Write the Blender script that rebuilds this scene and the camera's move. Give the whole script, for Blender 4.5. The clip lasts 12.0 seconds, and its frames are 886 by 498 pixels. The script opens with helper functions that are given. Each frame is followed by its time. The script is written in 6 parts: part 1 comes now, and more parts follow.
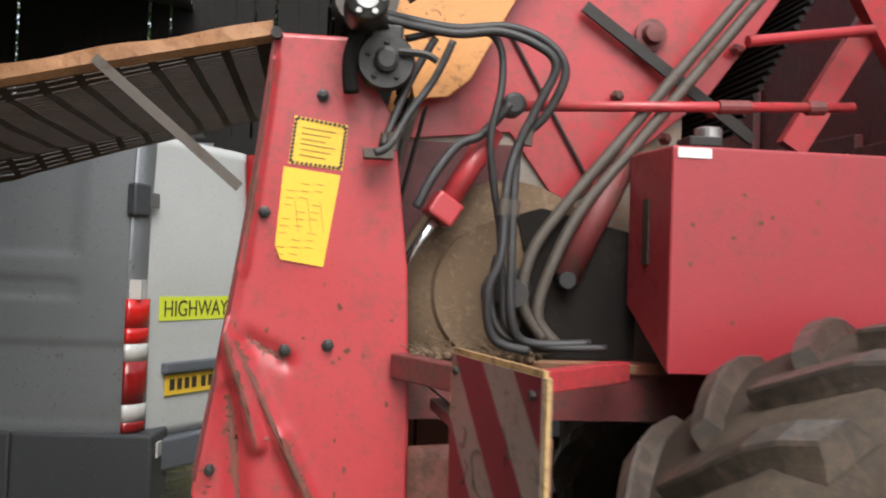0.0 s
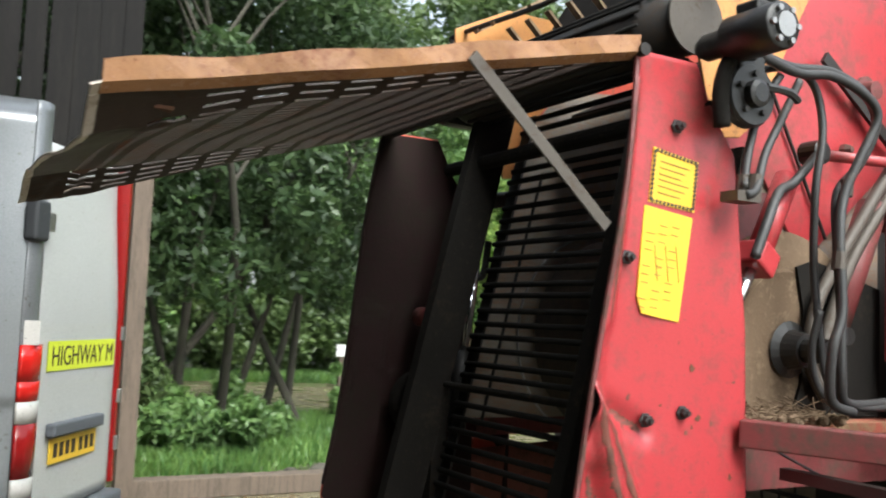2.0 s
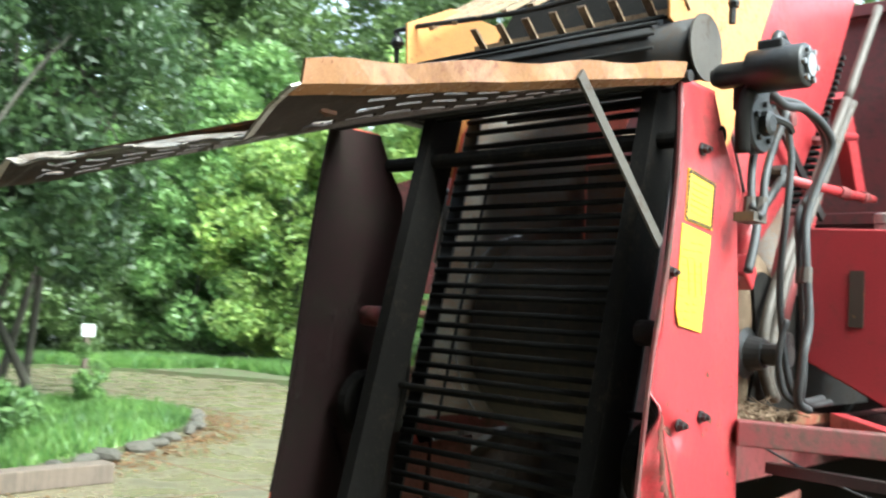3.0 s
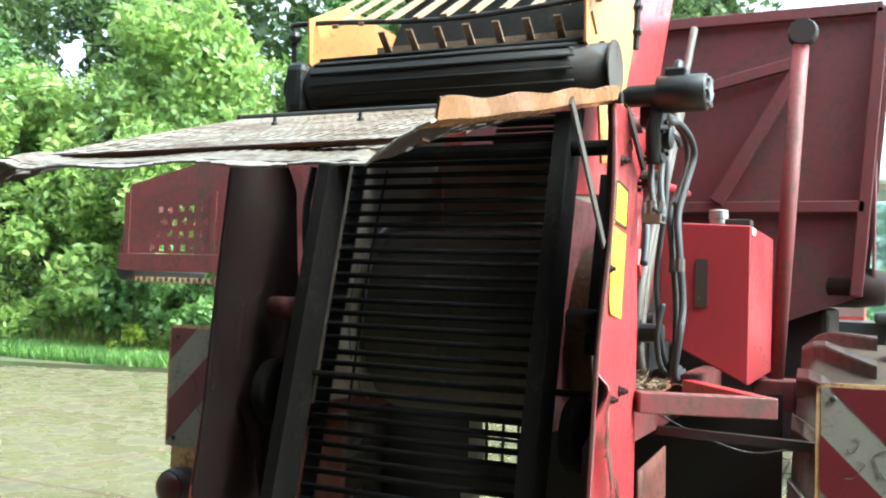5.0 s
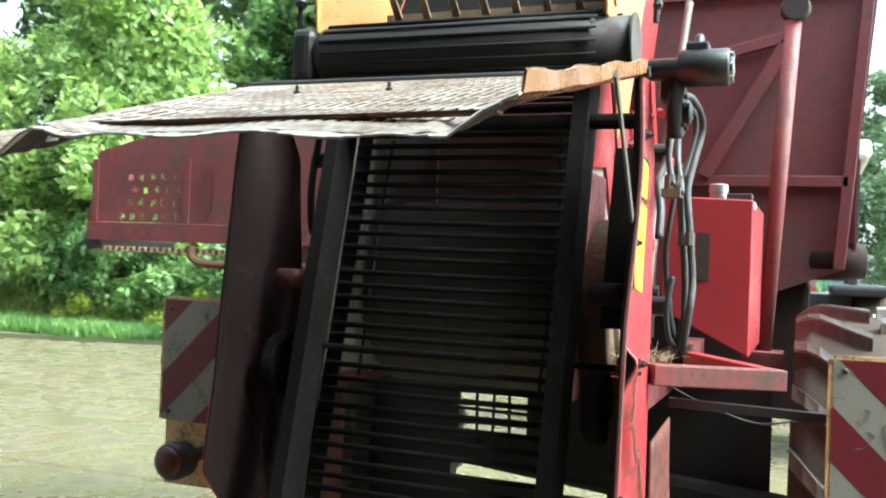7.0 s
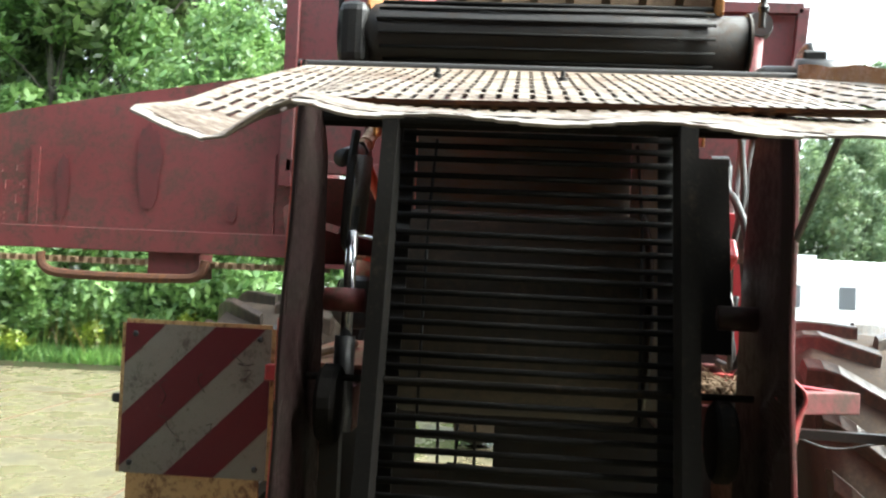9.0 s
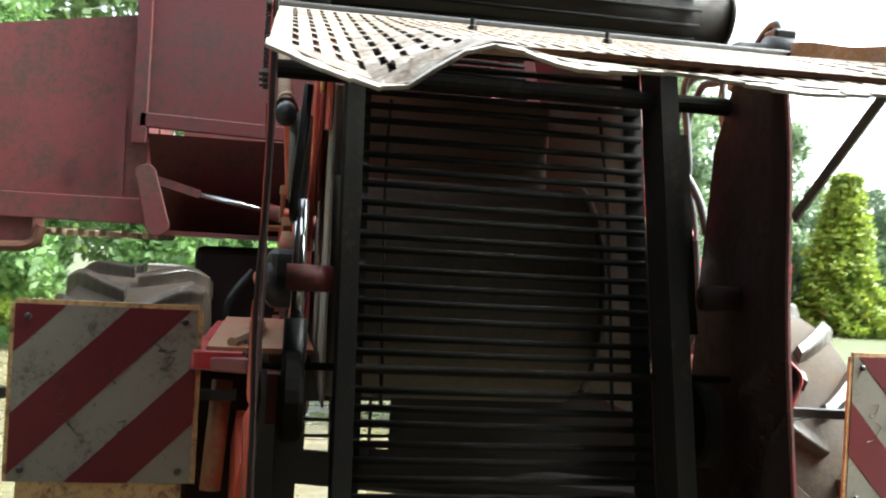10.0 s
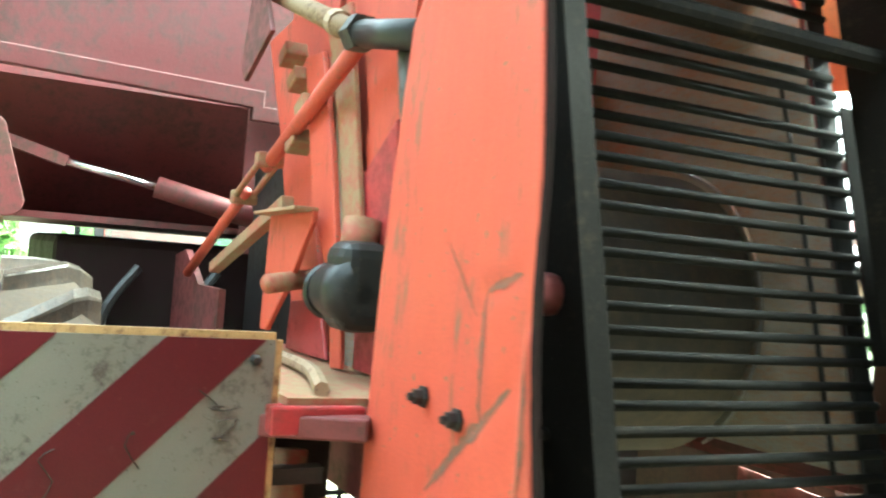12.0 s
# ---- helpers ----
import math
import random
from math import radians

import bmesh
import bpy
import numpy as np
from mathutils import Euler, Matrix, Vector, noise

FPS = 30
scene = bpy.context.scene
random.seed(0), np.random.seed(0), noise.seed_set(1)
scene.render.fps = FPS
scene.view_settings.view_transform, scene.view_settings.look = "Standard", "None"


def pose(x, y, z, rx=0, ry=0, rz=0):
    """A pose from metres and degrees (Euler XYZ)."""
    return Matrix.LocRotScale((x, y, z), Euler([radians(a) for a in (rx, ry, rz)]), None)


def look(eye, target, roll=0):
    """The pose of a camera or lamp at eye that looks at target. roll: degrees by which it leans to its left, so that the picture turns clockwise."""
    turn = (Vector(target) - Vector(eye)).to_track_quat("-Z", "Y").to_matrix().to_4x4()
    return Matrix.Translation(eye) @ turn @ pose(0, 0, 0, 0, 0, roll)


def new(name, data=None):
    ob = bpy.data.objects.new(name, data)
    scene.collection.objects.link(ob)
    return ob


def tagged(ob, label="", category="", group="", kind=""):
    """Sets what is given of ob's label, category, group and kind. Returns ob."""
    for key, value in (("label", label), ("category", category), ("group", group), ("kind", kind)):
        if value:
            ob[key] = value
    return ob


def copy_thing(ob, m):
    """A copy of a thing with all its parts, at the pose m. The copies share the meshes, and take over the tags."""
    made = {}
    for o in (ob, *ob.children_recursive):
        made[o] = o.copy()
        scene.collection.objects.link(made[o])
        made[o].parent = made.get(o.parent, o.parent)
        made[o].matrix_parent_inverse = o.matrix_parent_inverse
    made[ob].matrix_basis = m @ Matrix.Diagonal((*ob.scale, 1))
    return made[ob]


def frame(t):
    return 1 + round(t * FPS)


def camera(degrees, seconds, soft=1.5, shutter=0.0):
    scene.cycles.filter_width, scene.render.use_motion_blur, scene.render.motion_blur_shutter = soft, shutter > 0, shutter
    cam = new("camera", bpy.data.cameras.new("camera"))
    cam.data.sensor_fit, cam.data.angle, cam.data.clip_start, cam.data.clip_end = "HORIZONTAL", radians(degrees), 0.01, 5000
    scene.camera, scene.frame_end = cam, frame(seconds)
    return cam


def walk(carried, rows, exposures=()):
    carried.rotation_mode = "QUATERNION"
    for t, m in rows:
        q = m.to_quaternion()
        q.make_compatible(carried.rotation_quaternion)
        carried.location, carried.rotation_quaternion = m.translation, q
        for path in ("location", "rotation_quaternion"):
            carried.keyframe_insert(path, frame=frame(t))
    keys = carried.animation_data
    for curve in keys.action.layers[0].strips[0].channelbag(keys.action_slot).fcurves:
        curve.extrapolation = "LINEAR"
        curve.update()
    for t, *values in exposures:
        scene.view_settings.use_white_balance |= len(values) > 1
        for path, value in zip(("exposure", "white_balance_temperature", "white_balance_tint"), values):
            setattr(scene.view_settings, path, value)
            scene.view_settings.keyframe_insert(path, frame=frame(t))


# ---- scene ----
cam = camera(50.7, 12.0, soft=2.0, shutter=0.4)
PATH = [
    (0, (0.065, -2.279, 1.598), (0.331, -0.298, 1.653), 1.9),
    (0.5, (-0.226, -2.082, 1.589), (0.146, -0.12, 1.708), 3.2),
    (1, (-0.632, -1.926, 1.589), (-0.122, 0.007, 1.649), 2.6),
    (1.5, (-0.971, -1.68, 1.571), (-0.279, 0.19, 1.722), 3.3),
    (2, (-1.335, -1.459, 1.586), (-0.338, 0.268, 1.742), 2.5),
    (2.5, (-1.633, -1.233, 1.605), (-0.463, 0.379, 1.774), 2.3),
    (3, (-1.871, -1.005, 1.626), (-0.404, 0.348, 1.758), 3.0),
    (3.5, (-2.102, -0.865, 1.641), (-0.479, 0.303, 1.69), 0.9),
    (3.7, (-2.142, -0.822, 1.654), (-0.487, 0.298, 1.733), 1.5),
    (5.5, (-2.383, -0.584, 1.672), (-0.553, 0.22, 1.741), 1.8),
    (6, (-2.397, -0.573, 1.677), (-0.565, 0.226, 1.752), 2.0),
    (6.5, (-2.401, -0.544, 1.673), (-0.572, 0.262, 1.733), 2.4),
    (8.5, (-2.362, 0.333, 1.668), (-0.378, 0.59, 1.649), 1.7),
    (9, (-2.258, 0.606, 1.671), (-0.265, 0.764, 1.728), 2.6),
    (9.5, (-2.164, 0.897, 1.669), (-0.169, 0.755, 1.687), 1.4),
    (10, (-2.019, 1.101, 1.673), (-0.049, 0.754, 1.68), 3.2),
    (10.5, (-1.813, 1.254, 1.675), (0.121, 0.751, 1.751), 3.6),
    (11, (-1.603, 1.461, 1.67), (0.259, 0.733, 1.701), 1.1),
    (11.2, (-1.463, 1.525, 1.692), (0.373, 0.735, 1.64), 0.1),
    (11.5, (-1.296, 1.612, 1.632), (0.506, 0.746, 1.658), 3.1),
    (12, (-1.021, 1.714, 1.625), (0.755, 0.795, 1.665), 4.5),
]
EXPOSURES = [(0, 0.95, 6400, 10), (1.5, 1.15, 6300, 8), (2, 1.45, 6200, 4), (2.5, 2.05, 5950, -2), (3.5, 2.5, 5700, -6), (5.5, 2.58, 5650, -7), (6.5, 2.58, 5650, -7), (8.5, 2.85, 6050, 0), (9.5, 2.6, 6150, 0), (10.5, 3.2, 6150, -2), (11, 3.55, 6150, -5), (11.5, 4.65, 5900, -17), (12, 4.65, 5900, -18)]
walk(cam, [(t, look(eye, target, roll)) for t, eye, target, roll in PATH], EXPOSURES)

# ---------------------------------------------------------------- world and light
world = bpy.data.worlds.new("overcast_sky")
scene.world = world
world.use_nodes = True
wn, wl = world.node_tree.nodes, world.node_tree.links
sky = wn.new("ShaderNodeTexSky")
sky.sky_type = "NISHITA"
sky.sun_disc = False
sky.sun_elevation, sky.sun_rotation = radians(50), radians(180)
sky.air_density, sky.dust_density = 1.0, 4.0
soften = wn.new("ShaderNodeHueSaturation")
soften.inputs["Saturation"].default_value = 0.36
wl.new(sky.outputs[0], soften.inputs["Color"])
wl.new(soften.outputs[0], wn["Background"].inputs["Color"])
wn["Background"].inputs["Strength"].default_value = 0.15

sun_data = bpy.data.lights.new("sun", "SUN")
sun_data.energy, sun_data.angle, sun_data.color = 1.5, radians(40), (1.0, 0.98, 0.95)
sun_ob = new("sun", sun_data)
sun_ob.matrix_world = look((0, -8, 9.5), (0, 0, 0))


# ---------------------------------------------------------------- materials
def material(name, rough=0.6, metal=0.0):
    m = bpy.data.materials.new(name)
    m.use_nodes = True
    b = m.node_tree.nodes["Principled BSDF"]
    b.inputs["Roughness"].default_value, b.inputs["Metallic"].default_value = rough, metal
    return m, m.node_tree.nodes, m.node_tree.links, b


def noise_node(n, l, coord, scale, detail=4, rough=0.6, stretch=None):
    t = n.new("ShaderNodeTexNoise")
    t.inputs["Scale"].default_value, t.inputs["Detail"].default_value = scale, detail
    t.inputs["Roughness"].default_value = rough
    if stretch:
        mp = n.new("ShaderNodeMapping")
        mp.inputs["Scale"].default_value = stretch
        l.new(coord, mp.inputs["Vector"])
        coord = mp.outputs[0]
    l.new(coord, t.inputs["Vector"])
    return t.outputs[0]


def ramp_node(n, l, fac, lo, hi, c0=(0, 0, 0, 1), c1=(1, 1, 1, 1)):
    r = n.new("ShaderNodeValToRGB")
    r.color_ramp.elements[0].position, r.color_ramp.elements[1].position = lo, hi
    r.color_ramp.elements[0].color, r.color_ramp.elements[1].color = c0, c1
    l.new(fac, r.inputs[0])
    return r.outputs[0]


def mix_node(n, l, fac, a, b):
    m = n.new("ShaderNodeMix")
    m.data_type = "RGBA"
    for key, v in ((0, fac), (6, a), (7, b)):
        if isinstance(v, (int, float)):
            m.inputs[key].default_value = v
        elif isinstance(v, tuple):
            m.inputs[key].default_value = (*v[:3], 1)
        else:
            l.new(v, m.inputs[key])
    return m.outputs[2]


def worn(name, base, second, stain, amount=0.45, rough=0.5, metal=0.0, bump=0.15, scale=1.0, spread=0.12, streak=(1, 1, 1), grain=60):
    """A surface in two tones with stains or rust patches and fine relief."""
    m, n, l, b = material(name, rough, metal)
    c = n.new("ShaderNodeTexCoord").outputs["Object"]
    big = noise_node(n, l, c, 3.2 * scale, 5, 0.65, streak)
    small = noise_node(n, l, c, 26 * scale, 5, 0.7, streak)
    fine = noise_node(n, l, c, grain * 4 * scale, 3)
    tone = mix_node(n, l, big, base, second)
    both = n.new("ShaderNodeMath")
    both.operation = "MULTIPLY_ADD"
    both.inputs[1].default_value = 0.55
    l.new(small, both.inputs[0])
    half = n.new("ShaderNodeMath")
    half.operation = "MULTIPLY"
    half.inputs[1].default_value = 0.45
    l.new(big, half.inputs[0])
    l.new(half.outputs[0], both.inputs[2])
    mask = ramp_node(n, l, both.outputs[0], 1 - amount - spread / 2, 1 - amount + spread / 2)
    colour = mix_node(n, l, mask, tone, stain)
    chip = noise_node(n, l, c, 75 * scale, 2, 0.5)
    colour = mix_node(n, l, ramp_node(n, l, chip, 0.69, 0.72), colour, stain)
    speck = ramp_node(n, l, fine, 0.3, 0.8, (0.8, 0.8, 0.8, 1), (1.12, 1.12, 1.12, 1))
    mul = n.new("ShaderNodeMix")
    mul.data_type, mul.blend_type = "RGBA", "MULTIPLY"
    mul.inputs[0].default_value = 0.8
    l.new(colour, mul.inputs[6])
    l.new(speck, mul.inputs[7])
    l.new(mul.outputs[2], b.inputs["Base Color"])
    rr = n.new("ShaderNodeMapRange")
    rr.inputs[3].default_value, rr.inputs[4].default_value = rough, min(1, rough + 0.3)
    l.new(mask, rr.inputs[0])
    l.new(rr.outputs[0], b.inputs["Roughness"])
    bp = n.new("ShaderNodeBump")
    bp.inputs["Strength"].default_value, bp.inputs["Distance"].default_value = bump, 0.004
    l.new(small, bp.inputs["Height"])
    l.new(bp.outputs[0], b.inputs["Normal"])
    return m


TANK_RED = worn("tank_red_paint", (0.32, 0.032, 0.039), (0.26, 0.027, 0.033), (0.24, 0.035, 0.035), 0.42, 0.32, 0, 0.14, 1.0, 0.09)
RED = worn("faded_red_paint", (0.44, 0.046, 0.052), (0.35, 0.034, 0.04), (0.25, 0.05, 0.045), 0.44, 0.3, 0, 0.16, 1.3, 0.12)
RED_RUST = worn("rusted_red_paint", (0.185, 0.034, 0.034), (0.13, 0.027, 0.027), (0.08, 0.042, 0.03), 0.46, 0.55, 0, 0.25, 1.4, 0.14)
# dark grimy red with the shade on the hopper sides mixed into it
HOPPER_RED = worn("grimy_shaded_hopper_red", (0.125, 0.023, 0.024), (0.09, 0.018, 0.019), (0.06, 0.03, 0.024), 0.45, 0.5, 0, 0.2, 1.2, 0.14)
RED_ORANGE = worn("sun_bleached_red_paint", (0.58, 0.1, 0.055), (0.46, 0.06, 0.04), (0.2, 0.12, 0.07), 0.4, 0.5, 0, 0.2, 1.0, 0.1, (2.5, 2.5, 0.5))
RUST_RED = worn("rust_worn_red", (0.19, 0.055, 0.038), (0.14, 0.045, 0.032), (0.09, 0.045, 0.03), 0.46, 0.6, 0, 0.3, 1.2)
# grime on red paint, taken darker to hold the shade inside the machine
GRIMY_SHADE = worn("grimy_shaded_red", (0.026, 0.012, 0.0115), (0.018, 0.01, 0.0095), (0.024, 0.018, 0.014), 0.46, 0.6, 0, 0.3, 1.5)
RED_DUST = worn("dusty_red_steel", (0.36, 0.07, 0.045), (0.3, 0.09, 0.05), (0.3, 0.2, 0.11), 0.52, 0.7, 0, 0.3, 1.5, 0.16)
ORANGE = worn("orange_faded_paint", (0.62, 0.27, 0.07), (0.52, 0.24, 0.08), (0.2, 0.09, 0.04), 0.42, 0.5, 0, 0.2)
RUST = worn("brown_rust", (0.14, 0.06, 0.03), (0.09, 0.04, 0.024), (0.25, 0.1, 0.035), 0.42, 0.75, 0.2, 0.4, 1.5)
GUARD_MAT = worn("weathered_guard_steel", (0.4, 0.34, 0.265), (0.28, 0.215, 0.15), (0.13, 0.08, 0.048), 0.49, 0.4, 0.25, 0.4, 1.6, 0.15)
# rust of the guard underside, darkened with the shade below the plate
UNDER_RUST_SHADE = worn("rusty_shaded_underside", (0.034, 0.019, 0.013), (0.024, 0.015, 0.011), (0.07, 0.033, 0.016), 0.42, 0.6, 0.1, 0.4, 1.6, 0.15)
FLANGE = worn("rust_bleached_flange", (0.47, 0.2, 0.07), (0.38, 0.24, 0.15), (0.2, 0.075, 0.035), 0.44, 0.2, 0.15, 0.35, 1.6, 0.15)
# lighter guard steel that carries the sky light on the lip
GUARD_LIT = worn("sky_lit_guard_steel", (0.56, 0.5, 0.43), (0.45, 0.38, 0.31), (0.26, 0.18, 0.12), 0.4, 0.4, 0.2, 0.4, 2.0, 0.15)
DARK_STEEL = worn("dirty_dark_steel", (0.027, 0.024, 0.022), (0.02, 0.018, 0.017), (0.05, 0.035, 0.025), 0.42, 0.6, 0.3, 0.3, 2.0)
WEB_MAT = worn("muddy_web_bar", (0.016, 0.015, 0.014), (0.012, 0.0115, 0.011), (0.028, 0.024, 0.02), 0.42, 0.85, 0.0, 0.4, 2.0)
BACKING = worn("dusty_inner_sheet", (0.34, 0.31, 0.27), (0.25, 0.22, 0.19), (0.34, 0.2, 0.12), 0.44, 0.9, 0, 0.4, 1.5, 0.2, (1, 0.5, 3))
# darker than the soil on the outer drum disc
DRUM_SOIL = worn("dark_drum_soil", (0.085, 0.075, 0.064), (0.06, 0.053, 0.046), (0.12, 0.095, 0.07), 0.45, 0.9, 0, 0.4, 1.5, 0.2)
MUD = worn("dried_soil", (0.17, 0.115, 0.072), (0.11, 0.075, 0.048), (0.24, 0.17, 0.11), 0.42, 0.95, 0, 0.6, 2.0)
BLACK = worn("oily_black_casting", (0.018, 0.018, 0.018), (0.03, 0.028, 0.026), (0.08, 0.06, 0.045), 0.35, 0.4, 0.2, 0.3, 3.0)
# near-black for grimy parts and for unlit gaps painted as surfaces
MATT_BLACK = worn("matt_black_grime_and_shade", (0.012, 0.011, 0.01), (0.018, 0.016, 0.014), (0.035, 0.027, 0.02), 0.4, 0.95, 0, 0.3, 2.0)
RUBBER = worn("black_hose_rubber", (0.022, 0.022, 0.023), (0.035, 0.034, 0.033), (0.11, 0.09, 0.07), 0.36, 0.55, 0, 0.15, 3.0)
PIPE_GREY = worn("grey_steel_pipe", (0.1, 0.083, 0.067), (0.068, 0.058, 0.048), (0.07, 0.043, 0.028), 0.4, 0.6, 0.2, 0.2, 2.0)
TYRE = worn("muddy_tyre_rubber", (0.056, 0.042, 0.031), (0.035, 0.028, 0.022), (0.085, 0.062, 0.043), 0.46, 0.7, 0, 0.5, 1.6, 0.2)
SCUFF = worn("rubbed_brown_scuff", (0.17, 0.085, 0.055), (0.13, 0.075, 0.05), (0.3, 0.09, 0.05), 0.46, 0.75, 0, 0.3, 3.0, 0.2)
LUG = worn("worn_lug_rubber", (0.052, 0.042, 0.034), (0.034, 0.029, 0.025), (0.09, 0.063, 0.043), 0.45, 0.3, 0, 0.4, 1.6, 0.15)
ZINC = worn("zinc_steel", (0.42, 0.41, 0.4), (0.3, 0.29, 0.28), (0.16, 0.12, 0.09), 0.36, 0.35, 0.8, 0.2, 2.0)
CHROME = worn("chrome_rod", (0.75, 0.75, 0.76), (0.62, 0.62, 0.63), (0.3, 0.26, 0.22), 0.25, 0.15, 0.95, 0.05)
TAN = worn("tan_dusty_slat", (0.36, 0.25, 0.15), (0.27, 0.18, 0.11), (0.13, 0.08, 0.05), 0.42, 0.7, 0, 0.3, 2.0)
YELLOW = worn("yellow_sticker", (0.8, 0.5, 0.035), (0.74, 0.44, 0.03), (0.45, 0.25, 0.05), 0.3, 0.45, 0, 0.05, 2.0)
PRINT = worn("faded_print", (0.32, 0.19, 0.03), (0.4, 0.24, 0.03), (0.5, 0.3, 0.04), 0.4, 0.6)
INK = worn("sticker_ink", (0.03, 0.022, 0.015), (0.05, 0.03, 0.02), (0.2, 0.12, 0.03), 0.3, 0.6)
BOARD_RED = worn("reflective_red", (0.11, 0.012, 0.017), (0.085, 0.01, 0.014), (0.12, 0.03, 0.03), 0.36, 0.35, 0, 0.08, 1.5)
BOARD_WHITE = worn("reflective_dirty_white", (0.215, 0.205, 0.17), (0.165, 0.155, 0.13), (0.08, 0.07, 0.055), 0.4, 0.35, 0, 0.08, 2.5)
BOARD_BACK = worn("cream_mounting_plate", (0.5, 0.33, 0.14), (0.4, 0.25, 0.11), (0.14, 0.07, 0.035), 0.45, 0.55, 0, 0.25, 2.0)
LAMP_RED = worn("red_lens", (0.3, 0.012, 0.012), (0.22, 0.01, 0.01), (0.1, 0.01, 0.01), 0.3, 0.12)
LAMP_DULL = worn("dirty_red_lens", (0.09, 0.012, 0.01), (0.06, 0.01, 0.01), (0.05, 0.03, 0.02), 0.4, 0.4)
LAMP_BRIGHT = worn("bright_red_lens", (0.65, 0.02, 0.015), (0.5, 0.015, 0.012), (0.3, 0.01, 0.01), 0.25, 0.1)
LAMP_WHITE = worn("clear_lens", (0.6, 0.58, 0.54), (0.5, 0.48, 0.45), (0.3, 0.28, 0.26), 0.3, 0.12)
VAN_SILVER = worn("silver_van_paint", (0.27, 0.28, 0.29), (0.23, 0.24, 0.25), (0.17, 0.165, 0.16), 0.34, 0.28, 0.45, 0.02, 0.6)
# paler van paint that holds the daylight falling on the open door
VAN_DOOR = worn("daylit_van_paint", (0.5, 0.51, 0.49), (0.44, 0.45, 0.43), (0.4, 0.4, 0.37), 0.33, 0.35, 0.05, 0.02, 0.6)
VAN_BLACK = worn("grey_black_plastic", (0.05, 0.053, 0.058), (0.035, 0.037, 0.04), (0.1, 0.1, 0.1), 0.35, 0.55, 0, 0.1)
VAN_GREY = worn("grey_bumper_plastic", (0.11, 0.12, 0.135), (0.085, 0.093, 0.105), (0.13, 0.13, 0.13), 0.35, 0.5, 0, 0.1)
FLUOR = worn("fluorescent_yellow_film", (0.7, 0.78, 0.06), (0.62, 0.7, 0.05), (0.5, 0.5, 0.12), 0.28, 0.35, 0, 0.02)
PLATE_Y = worn("yellow_plate_film", (0.85, 0.56, 0.05), (0.78, 0.5, 0.04), (0.5, 0.33, 0.08), 0.3, 0.3, 0, 0.02)
TIMBER = worn("weathered_timber", (0.17, 0.125, 0.09), (0.12, 0.09, 0.07), (0.07, 0.06, 0.045), 0.45, 0.85, 0, 0.4, 1.5, 0.15, (6, 6, 0.5))
BARN_WOOD = worn("dark_barn_board", (0.016, 0.015, 0.014), (0.012, 0.011, 0.011), (0.024, 0.022, 0.02), 0.45, 0.9, 0, 0.3, 1.0, 0.15, (5, 5, 0.4))
BARN_ROOF = worn("dark_roof_sheet", (0.035, 0.034, 0.034), (0.025, 0.024, 0.024), (0.05, 0.045, 0.04), 0.45, 0.85, 0, 0.2)
STONE = worn("edging_stone", (0.1, 0.085, 0.07), (0.075, 0.065, 0.052), (0.045, 0.05, 0.03), 0.46, 0.9, 0, 0.6, 2.0)
BARK = worn("tree_bark", (0.055, 0.045, 0.035), (0.035, 0.03, 0.024), (0.07, 0.075, 0.045), 0.45, 0.95, 0, 0.8, 2.0, 0.15, (4, 4, 0.7))
CARAVAN_WHITE = worn("white_fibreglass", (0.8, 0.8, 0.8), (0.74, 0.75, 0.76), (0.6, 0.6, 0.6), 0.3, 0.4, 0, 0.02)
TRAILER_RED = worn("bright_red_trailer_paint", (0.6, 0.06, 0.05), (0.5, 0.05, 0.04), (0.3, 0.05, 0.04), 0.35, 0.5)
YELLOW_PAINT = worn("yellow_wheel_paint", (0.75, 0.5, 0.04), (0.68, 0.44, 0.04), (0.4, 0.28, 0.06), 0.34, 0.4)
WHITE_PAINT = worn("white_paint", (0.78, 0.78, 0.76), (0.7, 0.7, 0.68), (0.5, 0.48, 0.44), 0.32, 0.5)

for dull, level in ((MATT_BLACK, 0.1), (GRIMY_SHADE, 0.12), (WEB_MAT, 0.2), (BACKING, 0.15), (TYRE, 0.2), (LUG, 0.45), (MUD, 0.2), (BARN_WOOD, 0.15)):
    dull.node_tree.nodes["Principled BSDF"].inputs["Specular IOR Level"].default_value = level


def glass_mat(name, tint):
    m, n, l, b = material(name, 0.05)
    b.inputs["Base Color"].default_value = (*tint, 1)
    b.inputs["Transmission Weight"].default_value = 0.9
    b.inputs["IOR"].default_value = 1.45
    return m


GLASS = glass_mat("cab_glass", (0.55, 0.75, 0.7))


